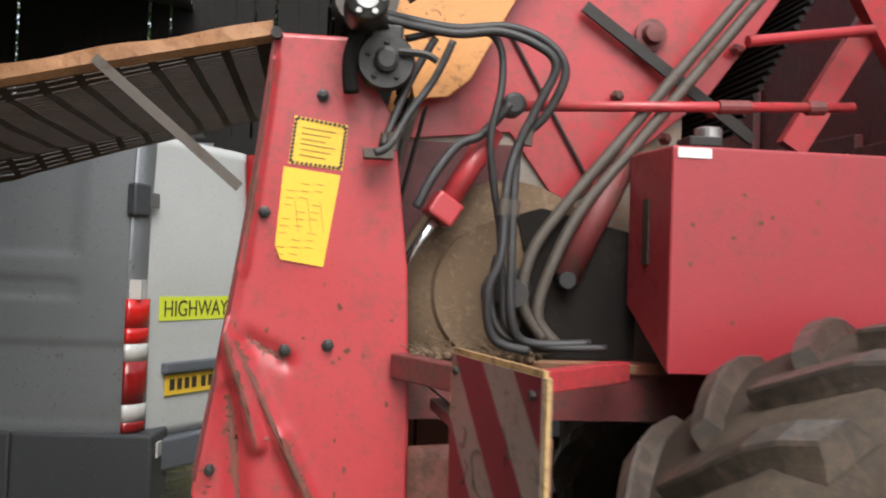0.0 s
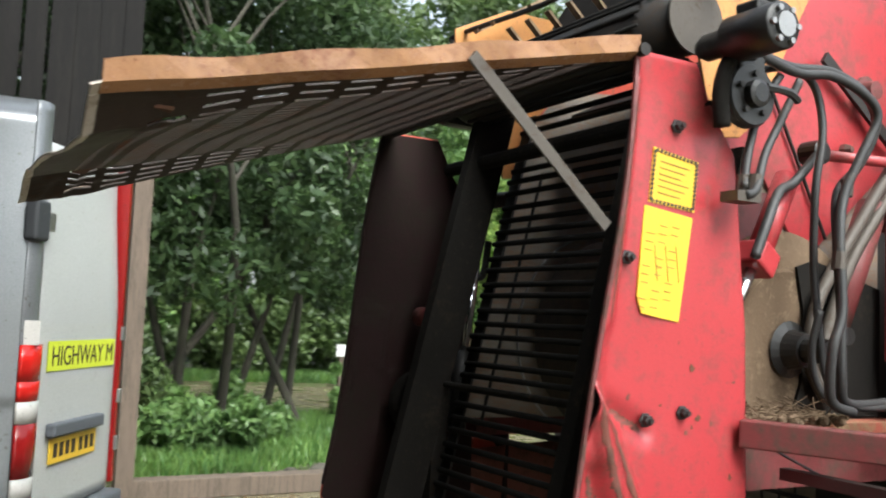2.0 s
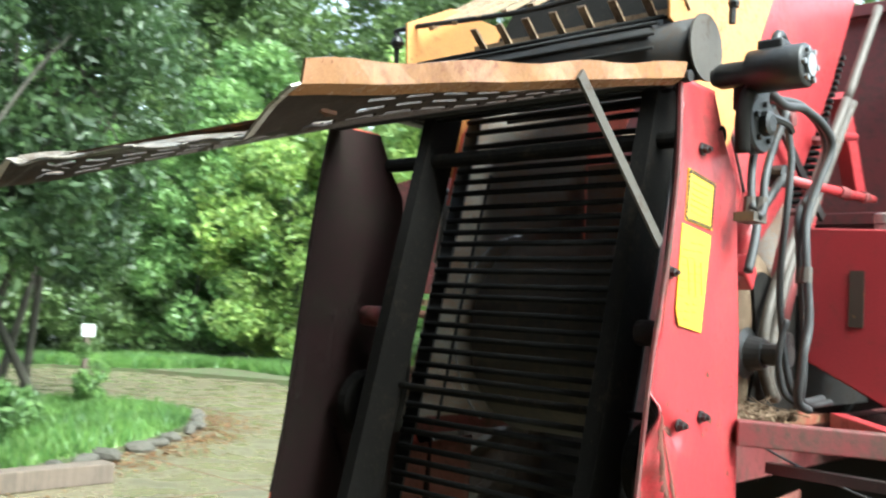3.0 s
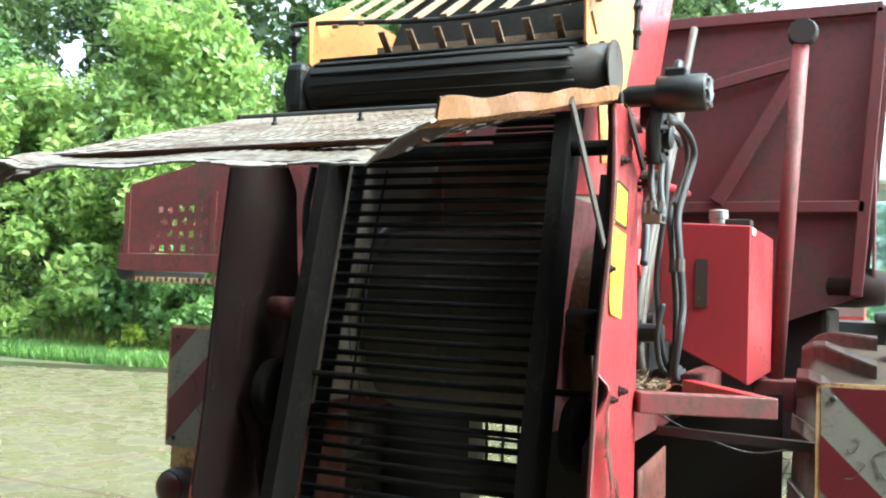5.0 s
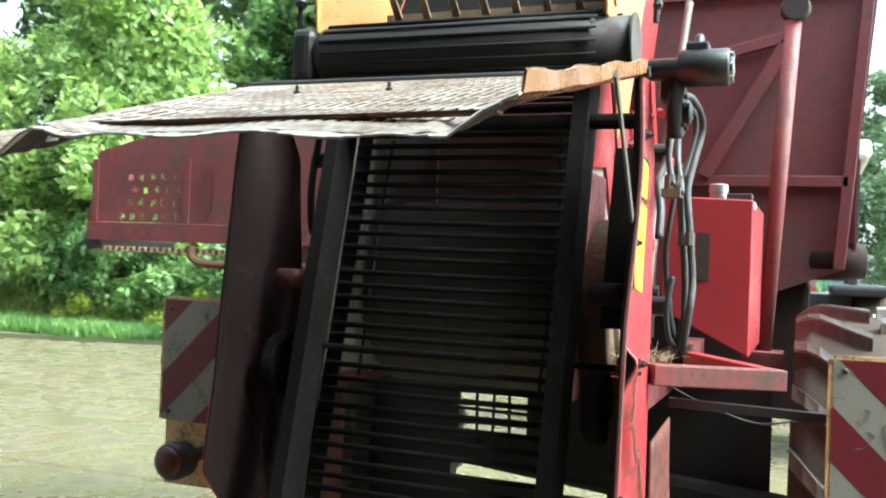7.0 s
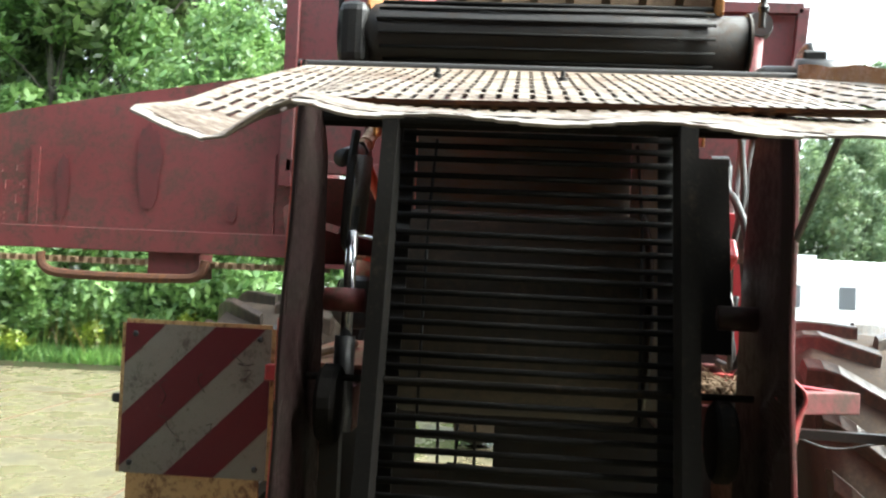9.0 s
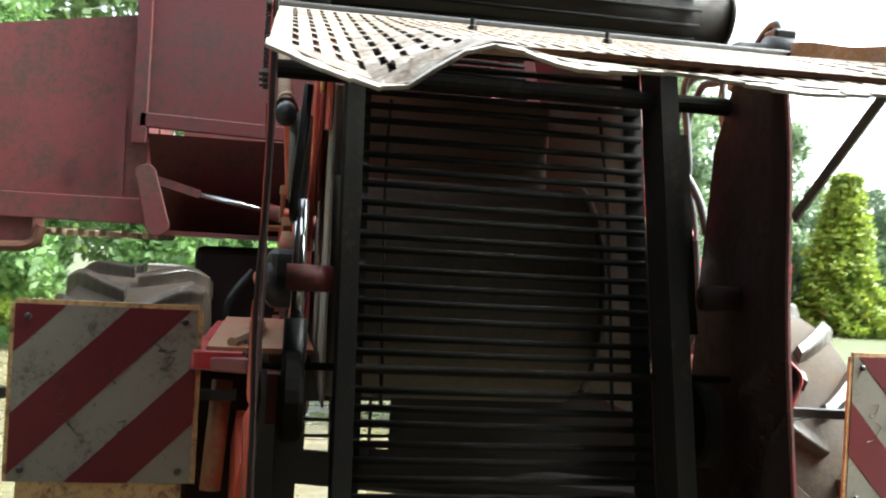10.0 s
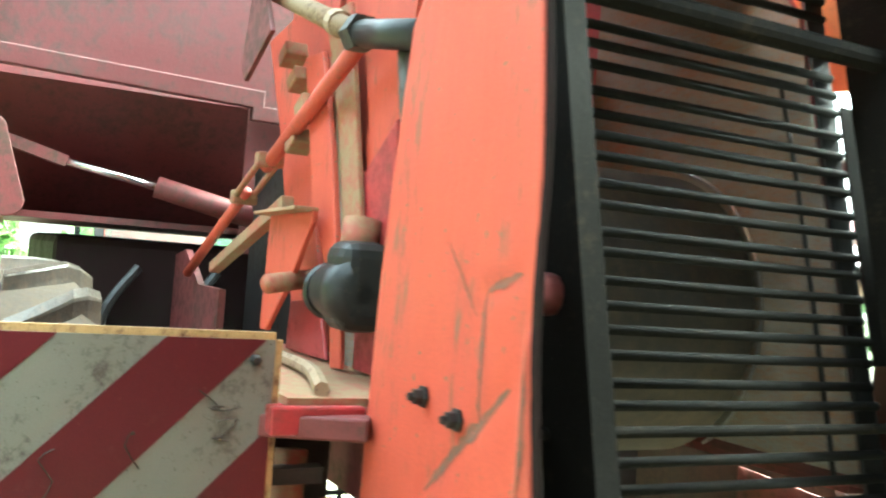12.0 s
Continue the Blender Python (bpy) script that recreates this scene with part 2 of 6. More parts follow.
def leaf_mat(name, c0, c1, c2):
    m, n, l, b = material(name, 0.4)
    geo = n.new("ShaderNodeNewGeometry")
    r = n.new("ShaderNodeValToRGB")
    r.color_ramp.elements[0].color, r.color_ramp.elements[1].color = (*c0, 1), (*c2, 1)
    r.color_ramp.elements.new(0.5).color = (*c1, 1)
    l.new(geo.outputs["Random Per Island"], r.inputs[0])
    c = n.new("ShaderNodeTexCoord").outputs["Object"]
    patch = noise_node(n, l, c, 0.9, 3)
    dark = ramp_node(n, l, patch, 0.3, 0.7, (0.6, 0.62, 0.6, 1), (1.25, 1.2, 1.0, 1))
    mul = n.new("ShaderNodeMix")
    mul.data_type, mul.blend_type = "RGBA", "MULTIPLY"
    mul.inputs[0].default_value = 1
    l.new(r.outputs[0], mul.inputs[6])
    l.new(dark, mul.inputs[7])
    l.new(mul.outputs[2], b.inputs["Base Color"])
    b.inputs["Subsurface Weight"].default_value = 0.0
    tr = n.new("ShaderNodeBsdfTranslucent")
    l.new(mul.outputs[2], tr.inputs["Color"])
    ms = n.new("ShaderNodeMixShader")
    ms.inputs[0].default_value = 0.45
    out = n["Material Output"]
    l.new(b.outputs[0], ms.inputs[1])
    l.new(tr.outputs[0], ms.inputs[2])
    l.new(ms.outputs[0], out.inputs["Surface"])
    return m


LEAF_DARK = leaf_mat("dark_tree_leaves", (0.065, 0.108, 0.042), (0.105, 0.162, 0.06), (0.14, 0.21, 0.078))
LEAF_MID = leaf_mat("green_tree_leaves", (0.11, 0.21, 0.075), (0.175, 0.3, 0.105), (0.24, 0.38, 0.14))
LEAF_BRIGHT = leaf_mat("yellow_green_leaves", (0.18, 0.31, 0.1), (0.33, 0.47, 0.15), (0.46, 0.59, 0.2))
# grove leaves: shade is put into a darker green
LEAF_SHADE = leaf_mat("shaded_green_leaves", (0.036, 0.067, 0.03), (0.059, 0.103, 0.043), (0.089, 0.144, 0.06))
# far foliage: distance haze is mixed into a paler grey-green
LEAF_HAZE = leaf_mat("haze_paled_leaves", (0.13, 0.2, 0.12), (0.18, 0.26, 0.15), (0.24, 0.32, 0.19))
LEAF_GOLD = leaf_mat("golden_conifer_sprays", (0.16, 0.24, 0.03), (0.26, 0.34, 0.05), (0.36, 0.42, 0.07))
GRASS = leaf_mat("grass_blades", (0.085, 0.19, 0.055), (0.14, 0.27, 0.075), (0.21, 0.34, 0.1))
DRY = leaf_mat("dry_weed_stems", (0.1, 0.2, 0.04), (0.17, 0.24, 0.05), (0.26, 0.18, 0.07))


def concrete_mat():
    m, n, l, b = material("wet_concrete", 0.5)
    c = n.new("ShaderNodeTexCoord").outputs["Object"]
    big, mid, fine = noise_node(n, l, c, 0.35, 5), noise_node(n, l, c, 2.2, 5), noise_node(n, l, c, 45, 4)
    col = mix_node(n, l, big, (0.18, 0.155, 0.088), (0.122, 0.102, 0.058))
    col = mix_node(n, l, ramp_node(n, l, mid, 0.45, 0.7), col, (0.09, 0.078, 0.048))
    col = mix_node(n, l, ramp_node(n, l, fine, 0.5, 0.9), col, (0.26, 0.24, 0.17))
    l.new(col, b.inputs["Base Color"])
    wet = ramp_node(n, l, mid, 0.4, 0.62, (0.12, 0.12, 0.12, 1), (0.5, 0.5, 0.5, 1))
    l.new(wet, b.inputs["Roughness"])
    bp = n.new("ShaderNodeBump")
    bp.inputs["Strength"].default_value, bp.inputs["Distance"].default_value = 0.12, 0.006
    l.new(fine, bp.inputs["Height"])
    l.new(bp.outputs[0], b.inputs["Normal"])
    return m


CONCRETE = concrete_mat()
SOIL = worn("verge_soil_and_moss", (0.07, 0.1, 0.03), (0.06, 0.075, 0.028), (0.1, 0.075, 0.045), 0.45, 0.95, 0, 0.6, 0.8, 0.2)
LITTER = leaf_mat("fallen_brown_leaves", (0.12, 0.06, 0.03), (0.2, 0.1, 0.05), (0.28, 0.17, 0.09))


# ---------------------------------------------------------------- building helpers
def part(name, bm, mat, parent=None, label="", smooth=False):
    me = bpy.data.meshes.new(name)
    if isinstance(bm, bmesh.types.BMesh):
        bmesh.ops.recalc_face_normals(bm, faces=bm.faces)
        bm.to_mesh(me)
        bm.free()
    else:
        me.from_pydata(*bm)
    me.materials.append(mat)
    if smooth:
        me.shade_smooth()
    ob = new(name, me)
    ob.parent = parent
    return tagged(ob, label)


def soft_edges(ob, width=0.003, segments=2, angle=35):
    mod = ob.modifiers.new("bevel", "BEVEL")
    mod.width, mod.segments, mod.limit_method, mod.angle_limit = width, segments, "ANGLE", radians(angle)
    return ob


def box(lo, hi, bm=None, turn=None):
    bm = bm or bmesh.new()
    mid = [(a + b) / 2 for a, b in zip(lo, hi)]
    size = [abs(b - a) for a, b in zip(lo, hi)]
    m = Matrix.Translation(mid) @ (turn or Matrix()) @ Matrix.Diagonal((*size, 1))
    bmesh.ops.create_cube(bm, size=1, matrix=m)
    return bm


def frame_of(d):
    d = Vector(d).normalized()
    side = d.cross(Vector((0, 0, 1)))
    if side.length < 1e-3:
        side = Vector((1, 0, 0))
    side.normalize()
    return d, side, side.cross(d).normalized()


def bar(p, q, w, h, bm=None):
    """A rectangular bar from p to q: w wide across, h high."""
    bm = bm or bmesh.new()
    d, s, u = frame_of(Vector(q) - Vector(p))
    rings = []
    for c in (Vector(p), Vector(q)):
        rings.append([bm.verts.new(c + s * (a * w / 2) + u * (b * h / 2)) for a, b in ((-1, -1), (1, -1), (1, 1), (-1, 1))])
    for i in range(4):
        bm.faces.new((rings[0][i], rings[0][(i + 1) % 4], rings[1][(i + 1) % 4], rings[1][i]))
    bm.faces.new(rings[0][::-1])
    bm.faces.new(rings[1])
    return bm


def rod(p, q, r, bm=None, seg=12, r2=None):
    bm = bm or bmesh.new()
    d, s, u = frame_of(Vector(q) - Vector(p))
    rings = []
    for c, rad in ((Vector(p), r), (Vector(q), r2 or r)):
        rings.append([bm.verts.new(c + (s * math.cos(2 * math.pi * i / seg) + u * math.sin(2 * math.pi * i / seg)) * rad) for i in range(seg)])
    for i in range(seg):
        bm.faces.new((rings[0][i], rings[0][(i + 1) % seg], rings[1][(i + 1) % seg], rings[1][i]))
    bm.faces.new(rings[0][::-1])
    bm.faces.new(rings[1])
    return bm


def smooth_line(points, steps=6):
    pts = [Vector(p) for p in points]
    out = []
    for i in range(len(pts) - 1):
        a, b, c, d = pts[max(i - 1, 0)], pts[i], pts[i + 1], pts[min(i + 2, len(pts) - 1)]
        for k in range(steps):
            t = k / steps
            out.append(0.5 * (2 * b + (c - a) * t + (2 * a - 5 * b + 4 * c - d) * t * t + (3 * b - a - 3 * c + d) * t ** 3))
    return out + [pts[-1]]


def tube(points, r, bm=None, seg=8, steps=6, taper=1.0):
    bm = bm or bmesh.new()
    line = smooth_line(points, steps) if steps > 1 else [Vector(p) for p in points]
    rings, side = [], None
    for i, c in enumerate(line):
        d = (line[min(i + 1, len(line) - 1)] - line[max(i - 1, 0)]).normalized()
        side = frame_of(d)[1] if side is None else (side - d * side.dot(d)).normalized()
        up = side.cross(d)
        rad = r * (1 + (taper - 1) * i / (len(line) - 1))
        rings.append([bm.verts.new(c + (side * math.cos(2 * math.pi * k / seg) + up * math.sin(2 * math.pi * k / seg)) * rad) for k in range(seg)])
    for a, b in zip(rings, rings[1:]):
        for k in range(seg):
            bm.faces.new((a[k], a[(k + 1) % seg], b[(k + 1) % seg], b[k]))
    bm.faces.new(rings[0][::-1])
    bm.faces.new(rings[-1])
    return bm


def plate(outline, axis, at, thick, bm=None):
    """A flat plate: outline in the two other axes, from at to at + thick along axis."""
    bm = bm or bmesh.new()
    k = "xyz".index(axis)

    def place(p, v):
        q = list(p)
        q.insert(k, v)
        return q
    a = [bm.verts.new(place(p, at)) for p in outline]
    b = [bm.verts.new(place(p, at + thick)) for p in outline]
    n = len(a)
    bm.faces.new(a)
    bm.faces.new(b[::-1])
    for i in range(n):
        bm.faces.new((a[i], b[i], b[(i + 1) % n], a[(i + 1) % n]))
    return bm


def sheet(fn, nu, nv, keep=None, bm=None):
    """A curved sheet of nu x nv cells; fn(u, v) gives the place, keep(i, j) the cells that are there."""
    bm = bm or bmesh.new()
    vs = {}

    def vert(i, j):
        if (i, j) not in vs:
            vs[i, j] = bm.verts.new(fn(i / nu, j / nv))
        return vs[i, j]
    for i in range(nu):
        for j in range(nv):
            if keep is None or keep(i, j):
                bm.faces.new((vert(i, j), vert(i + 1, j), vert(i + 1, j + 1), vert(i, j + 1)))
    return bm


def thicken(ob, t, offset=0.0):
    mod = ob.modifiers.new("thickness", "SOLIDIFY")
    mod.thickness, mod.offset = t, offset
    return ob


def lathe(profile, centre, axis="y", seg=40, bm=None):
    """A turned body: profile of (radius, along axis)."""
    bm = bm or bmesh.new()
    c = Vector(centre)
    rings = []
    for r, a in profile:
        ring = []
        for i in range(seg):
            t = 2 * math.pi * i / seg
            if axis == "y":
                ring.append(bm.verts.new(c + Vector((r * math.cos(t), a, r * math.sin(t)))))
            elif axis == "x":
                ring.append(bm.verts.new(c + Vector((a, r * math.cos(t), r * math.sin(t)))))
            else:
                ring.append(bm.verts.new(c + Vector((r * math.cos(t), r * math.sin(t), a))))
        rings.append(ring)
    for a, b in zip(rings, rings[1:]):
        for i in range(seg):
            bm.faces.new((a[i], a[(i + 1) % seg], b[(i + 1) % seg], b[i]))
    bm.faces.new(rings[0][::-1])
    bm.faces.new(rings[-1])
    return bm


def along(table, v):
    """Piecewise straight: table of (position, value)."""
    if v <= table[0][0]:
        return table[0][1]
    for (a, x), (b, y) in zip(table, table[1:]):
        if v <= b:
            return x + (y - x) * (v - a) / (b - a)
    return table[-1][1]


def thing(name, label, category, group="", at=(0, 0, 0)):
    ob = new(name)
    ob.empty_display_size = 0.2
    ob.location = at
    return tagged(ob, label, category, group)

# ---------------------------------------------------------------- ground, verge, road edge
ground = part("ground", sheet(lambda u, v: (-150 + 300 * u, -150 + 300 * v, 0), 30, 30), CONCRETE)
tagged(ground, "wet pale concrete yard with puddles and joints", "ground", kind="structure")


def lawn(name, outline, z, label):
    """A raised patch of soil; the outline runs anticlockwise."""
    bm = plate(outline, "z", -0.05, z + 0.05)
    return tagged(part(name, bm, SOIL), label, "ground", kind="structure")


ISLAND = [(0.45, 7.05), (1.9, 7.3), (3.4, 8.1), (4.6, 9.1), (5.3, 10.1), (5.35, 11.0), (4.9, 11.9), (3.0, 12.8), (-3, 13.2), (-9, 13.4), (-9, 7.0)]
VERGE = [(11.6, -60), (11.7, 5), (11.4, 9), (10.9, 11), (10.0, 13.8), (8.5, 17.0), (7.2, 18.4), (4.6, 18.9), (-40, 19.5), (-40, 70), (80, 70), (80, -60)]
lawn("ground_island", ISLAND, 0.06, "low soil bed with grass and shrubs beside the yard")
lawn("ground_verge", VERGE, 0.08, "grassy verge along the far side of the road")


def inside(p, poly):
    hit = False
    for (x0, y0), (x1, y1) in zip(poly, poly[1:] + poly[:1]):
        if (y0 > p[1]) != (y1 > p[1]) and p[0] < (x1 - x0) * (p[1] - y0) / (y1 - y0) + x0:
            hit = not hit
    return hit


def blades(name, poly, box_lo, box_hi, count, height, mat, z, label, seed=1, wide=0.012):
    rng = np.random.default_rng(seed)
    verts, faces = [], []
    while len(faces) < count:
        p = rng.uniform(box_lo, box_hi)
        if not inside(p, poly):
            continue
        a, hgt, w = rng.uniform(0, 6.283), height * rng.uniform(0.4, 1.2), wide * rng.uniform(0.6, 1.6)
        lean = rng.normal(0, 0.35, 2) * hgt
        dx, dy = math.cos(a) * w, math.sin(a) * w
        k = len(verts)
        verts += [(p[0] - dx, p[1] - dy, z), (p[0] + dx, p[1] + dy, z), (p[0] + lean[0], p[1] + lean[1], z + hgt)]
        faces.append((k, k + 1, k + 2))
    return tagged(part(name, (verts, [], faces), mat), label, "grass", kind="stuff")


blades("grass", ISLAND, (-2, 7.1), (5.4, 13.2), 26000, 0.16, GRASS, 0.05, "short bright green grass on the bed", 1, 0.014)
blades("verge_grass", VERGE, (10.6, -6), (13.2, 17), 46000, 0.26, GRASS, 0.07, "bright green grass along the verge", 2, 0.02)
blades("bank_grass", VERGE, (-4, 17), (11, 20.4), 26000, 0.24, GRASS, 0.07, "green grass on the far bank of the road", 5, 0.025)
blades("dry_weeds", VERGE, (12.0, -4), (13.5, 17), 3000, 0.8, DRY, 0.07, "tall reddish weeds in front of the hedge", 3, 0.016)

# joints of the concrete slabs
joints = bmesh.new()
for x in (3.2, 6.1, 9.0):
    box((x - 0.012, -30, 0.0), (x + 0.012, 17, 0.004), joints)
for y in (-12, -8, -4, 0.2, 3.4, 5.75, 8.85, 12.2):
    box((0.6 if y < 7 else 5.5, y - 0.012, 0.0), (11.4, y + 0.012, 0.0042), joints)
tagged(part("road_joint", joints, MUD), "thin dirt-filled joints between the concrete slabs", "road", kind="structure")

# rough stones that edge the bed
def stone_mesh(seed):
    bm = bmesh.new()
    bmesh.ops.create_icosphere(bm, subdivisions=2, radius=1)
    for v in bm.verts:
        v.co *= 1 + 0.28 * noise.noise(v.co * 1.3 + Vector((seed * 7.1, 0, 0)))
        v.co.z = max(v.co.z, -0.5)
    me = bpy.data.meshes.new("edging_stone")
    bm.to_mesh(me)
    bm.free()
    me.materials.append(STONE)
    return me


stone_meshes = [stone_mesh(s) for s in range(5)]
rim = [(0.5, 7.0), (1.9, 7.22), (3.45, 8.0), (4.68, 9.0), (5.4, 10.05), (5.45, 11.0), (4.95, 11.95)]
rng = random.Random(4)
for (x0, y0), (x1, y1) in zip(rim, rim[1:]):
    n = max(1, int(math.hypot(x1 - x0, y1 - y0) / 0.42))
    for i in range(n):
        t = (i + rng.uniform(0.2, 0.8)) / n
        s = new("edging_stone", stone_meshes[rng.randrange(5)])
        s.matrix_world = pose(x0 + (x1 - x0) * t, y0 + (y1 - y0) * t, 0.03, 0, 0, rng.uniform(0, 360)) @ Matrix.Diagonal((rng.uniform(0.1, 0.24), rng.uniform(0.07, 0.11), rng.uniform(0.05, 0.09), 1))
        tagged(s, "rough mossy edging stone on the concrete", "stone", "edging stones")


def litter(count):
    rng = np.random.default_rng(8)
    verts, faces = [], []
    for _ in range(count):
        k = rng.integers(0, len(rim) - 1)
        t = rng.random()
        x = rim[k][0] + (rim[k + 1][0] - rim[k][0]) * t + rng.normal(0.1, 0.28)
        y = rim[k][1] + (rim[k + 1][1] - rim[k][1]) * t - abs(rng.normal(0.1, 0.35))
        a, s = rng.uniform(0, 6.283), rng.uniform(0.015, 0.04)
        d, e = (math.cos(a) * s, math.sin(a) * s), (-math.sin(a) * s * 0.6, math.cos(a) * s * 0.6)
        b = len(verts)
        verts += [(x - d[0], y - d[1], 0.006), (x + e[0], y + e[1], 0.012 + rng.random() * 0.015), (x + d[0], y + d[1], 0.006), (x - e[0], y - e[1], 0.01)]
        faces.append((b, b + 1, b + 2, b + 3))
    return verts, [], faces


tagged(part("fallen_leaves", litter(1500), LITTER), "brown fallen leaves on the wet concrete", "leaves", kind="stuff")


# ---------------------------------------------------------------- trees
def foliage(rng, clumps, per, size, spread):
    """Leaves in clumps: clumps of (x, y, z, radius)."""
    c = np.repeat(np.array([k[:3] for k in clumps]), per, 0)
    rad = np.repeat(np.array([k[3] for k in clumps]), per)[:, None]
    d = rng.normal(size=c.shape)
    d /= np.linalg.norm(d, axis=1, keepdims=True)
    p = c + d * rad * rng.uniform(0.35, 1.0, (len(c), 1)) ** 0.6 * spread
    a = rng.normal(size=c.shape)
    a /= np.linalg.norm(a, axis=1, keepdims=True)
    nrm = d * 0.6 + rng.normal(size=c.shape) * 0.6 + np.array([0, 0, 0.5])
    b = np.cross(nrm, a)
    b /= np.linalg.norm(b, axis=1, keepdims=True)
    s = size * rng.uniform(0.55, 1.3, (len(c), 1))
    quads = np.stack([p - a * s, p + b * s * 0.42, p + a * s, p - b * s * 0.42], 1).reshape(-1, 3)
    return quads.tolist(), [], np.arange(len(quads)).reshape(-1, 4).tolist()


def make_tree(label, mat, height, radius, low, seed, per=260, clumps=46, leaf=0.1, trunks=1, lean=0.25, trunk_r=0.09, group=""):
    rng = np.random.default_rng(seed)
    t = thing("tree", label, "tree", group)
    tops = []
    for k in range(trunks):
        a = rng.uniform(0, 6.283)
        foot = Vector((math.cos(a), math.sin(a), 0)) * (0.25 * trunks * rng.uniform(0.4, 1) if trunks > 1 else 0)
        top = Vector((foot.x + rng.normal(0, lean), foot.y + rng.normal(0, lean), height * rng.uniform(0.62, 0.85)))
        mid = foot.lerp(top, 0.5) + Vector((rng.normal(0, lean * 0.35), rng.normal(0, lean * 0.35), 0))
        part("trunk", tube([foot, mid, top], trunk_r * rng.uniform(0.7, 1.1), seg=8, steps=5, taper=0.3), BARK, t, smooth=True)
        tops.append((foot, mid, top))
    limbs = bmesh.new()
    cl = []
    for i in range(clumps):
        a, r = rng.uniform(0, 6.283), radius * math.sqrt(rng.uniform(0.03, 1))
        h = rng.uniform(0, 1)
        shape = math.sin(math.pi * min(1, 0.12 + 0.86 * h)) ** 0.6
        foot, mid, top = tops[i % trunks]
        c = Vector((mid.x + math.cos(a) * r * shape, mid.y + math.sin(a) * r * shape, low + (height - low) * h))
        cl.append((c.x, c.y, c.z, radius * rng.uniform(0.18, 0.36)))
        if i % 3 == 0:
            base = mid.lerp(top, rng.uniform(0, 0.9))
            tube([base, base.lerp(c, 0.5) + Vector((0, 0, 0.15)), c], 0.03, limbs, seg=5, steps=3, taper=0.3)
    part("branchwork", limbs, BARK, t)
    part("crown", foliage(rng, cl, per, leaf, 1.0), mat, t)
    return t


bright = make_tree("bright yellow-green ash tree behind the road", LEAF_BRIGHT, 8.0, 2.9, 0.4, 11, 360, 76, 0.13)
bright.matrix_basis = pose(14.4, 13.7, 0)
copy_thing(bright, pose(13.2, 17.6, 0, 0, 0, 120) @ Matrix.Diagonal((0.85, 0.85, 0.8, 1)))
dark_a = make_tree("tall dark green woodland tree", LEAF_DARK, 13, 3.4, 1.0, 12, 300, 60, 0.17, group="woodland trees")
dark_a.matrix_basis = pose(20.5, 19.5, 0)
mid_a = make_tree("leafy green hedgerow tree", LEAF_MID, 8.5, 2.7, 0.4, 13, 300, 56, 0.13, group="hedgerow trees")
mid_a.matrix_basis = pose(17.8, 10.6, 0)
for x, y, s, r in ((19.5, 8.0, 1.1, 50), (22, 12.5, 1.15, 140), (24, 25, 1.25, 200), (16.5, 24.5, 1.0, 90), (10.5, 26, 1.0, 10), (4, 25.5, 1.05, 260), (-2.5, 25, 1.0, 310), (26, 5.0, 1.0, 30), (18.5, 29.5, 1.2, 170), (31, 17, 1.3, 60)):
    copy_thing(dark_a, pose(x, y, 0, 0, 0, r) @ Matrix.Diagonal((s, s, s, 1)))
for x, y, s, r in ((14.8, 6.3, 0.72, 80), (13.6, 21.5, 1.0, 190), (8.4, 21.8, 0.85, 280), (3.4, 21.6, 0.9, 30), (-1.6, 21.0, 0.85, 120), (15.2, 2.6, 0.62, 330), (11.2, 19.6, 0.8, 220)):
    copy_thing(mid_a, pose(x, y, 0, 0, 0, r) @ Matrix.Diagonal((s, s, s, 1)))
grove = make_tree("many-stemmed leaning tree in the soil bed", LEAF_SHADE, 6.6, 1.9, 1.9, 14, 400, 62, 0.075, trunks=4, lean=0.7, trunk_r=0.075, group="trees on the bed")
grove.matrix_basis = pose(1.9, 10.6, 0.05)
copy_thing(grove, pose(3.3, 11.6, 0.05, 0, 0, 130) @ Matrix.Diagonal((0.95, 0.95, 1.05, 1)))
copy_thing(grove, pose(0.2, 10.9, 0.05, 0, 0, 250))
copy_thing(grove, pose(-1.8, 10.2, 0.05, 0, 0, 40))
grey = make_tree("grey-green tree far across the yard, haze in its colour", LEAF_HAZE, 8.5, 2.7, 0.8, 15, 240, 46, 0.16, group="far trees")
grey.matrix_basis = pose(33, -10.5, 0)
for x, y, s, r in ((37, -14.5, 1.25, 70), (27, -15.5, 0.75, 140), (40, -5.0, 1.1, 220), (24, -20.5, 0.6, 300), (31, -23, 0.8, 20), (45, -22, 1.2, 130), (36, -32, 1.0, 200), (24.5, -3.4, 0.62, 255), (29, -7.6, 0.85, 35), (34, -3.0, 1.0, 100), (28.5, -11.8, 0.95, 10), (26, -9.4, 0.7, 190)):
    copy_thing(grey, pose(x, y, 0, 0, 0, r) @ Matrix.Diagonal((s, s, s, 1)))
rng2 = np.random.default_rng(21)
conifer = thing("conifer", "golden pointed conifer beyond the red trailer", "tree")
part("trunk", tube([(0, 0, 0), (0, 0, 3), (0, 0, 5.6)], 0.12, seg=8, taper=0.2), BARK, conifer)
cone = [(math.cos(a) * r, math.sin(a) * r, z, 0.34) for z in np.arange(0.3, 5.8, 0.34) for a, r in ((q * 0.9 + z * 2, (1 - z / 6.1) * 1.25 * rng2.uniform(0.6, 1)) for q in range(7))]
part("crown", foliage(rng2, cone, 130, 0.11, 1.0), LEAF_GOLD, conifer)
conifer.matrix_basis = pose(21.5, -11.6, 0)
copy_thing(conifer, pose(20.5, -13.6, 0, 0, 0, 80) @ Matrix.Diagonal((1.1, 1.1, 0.72, 1)))


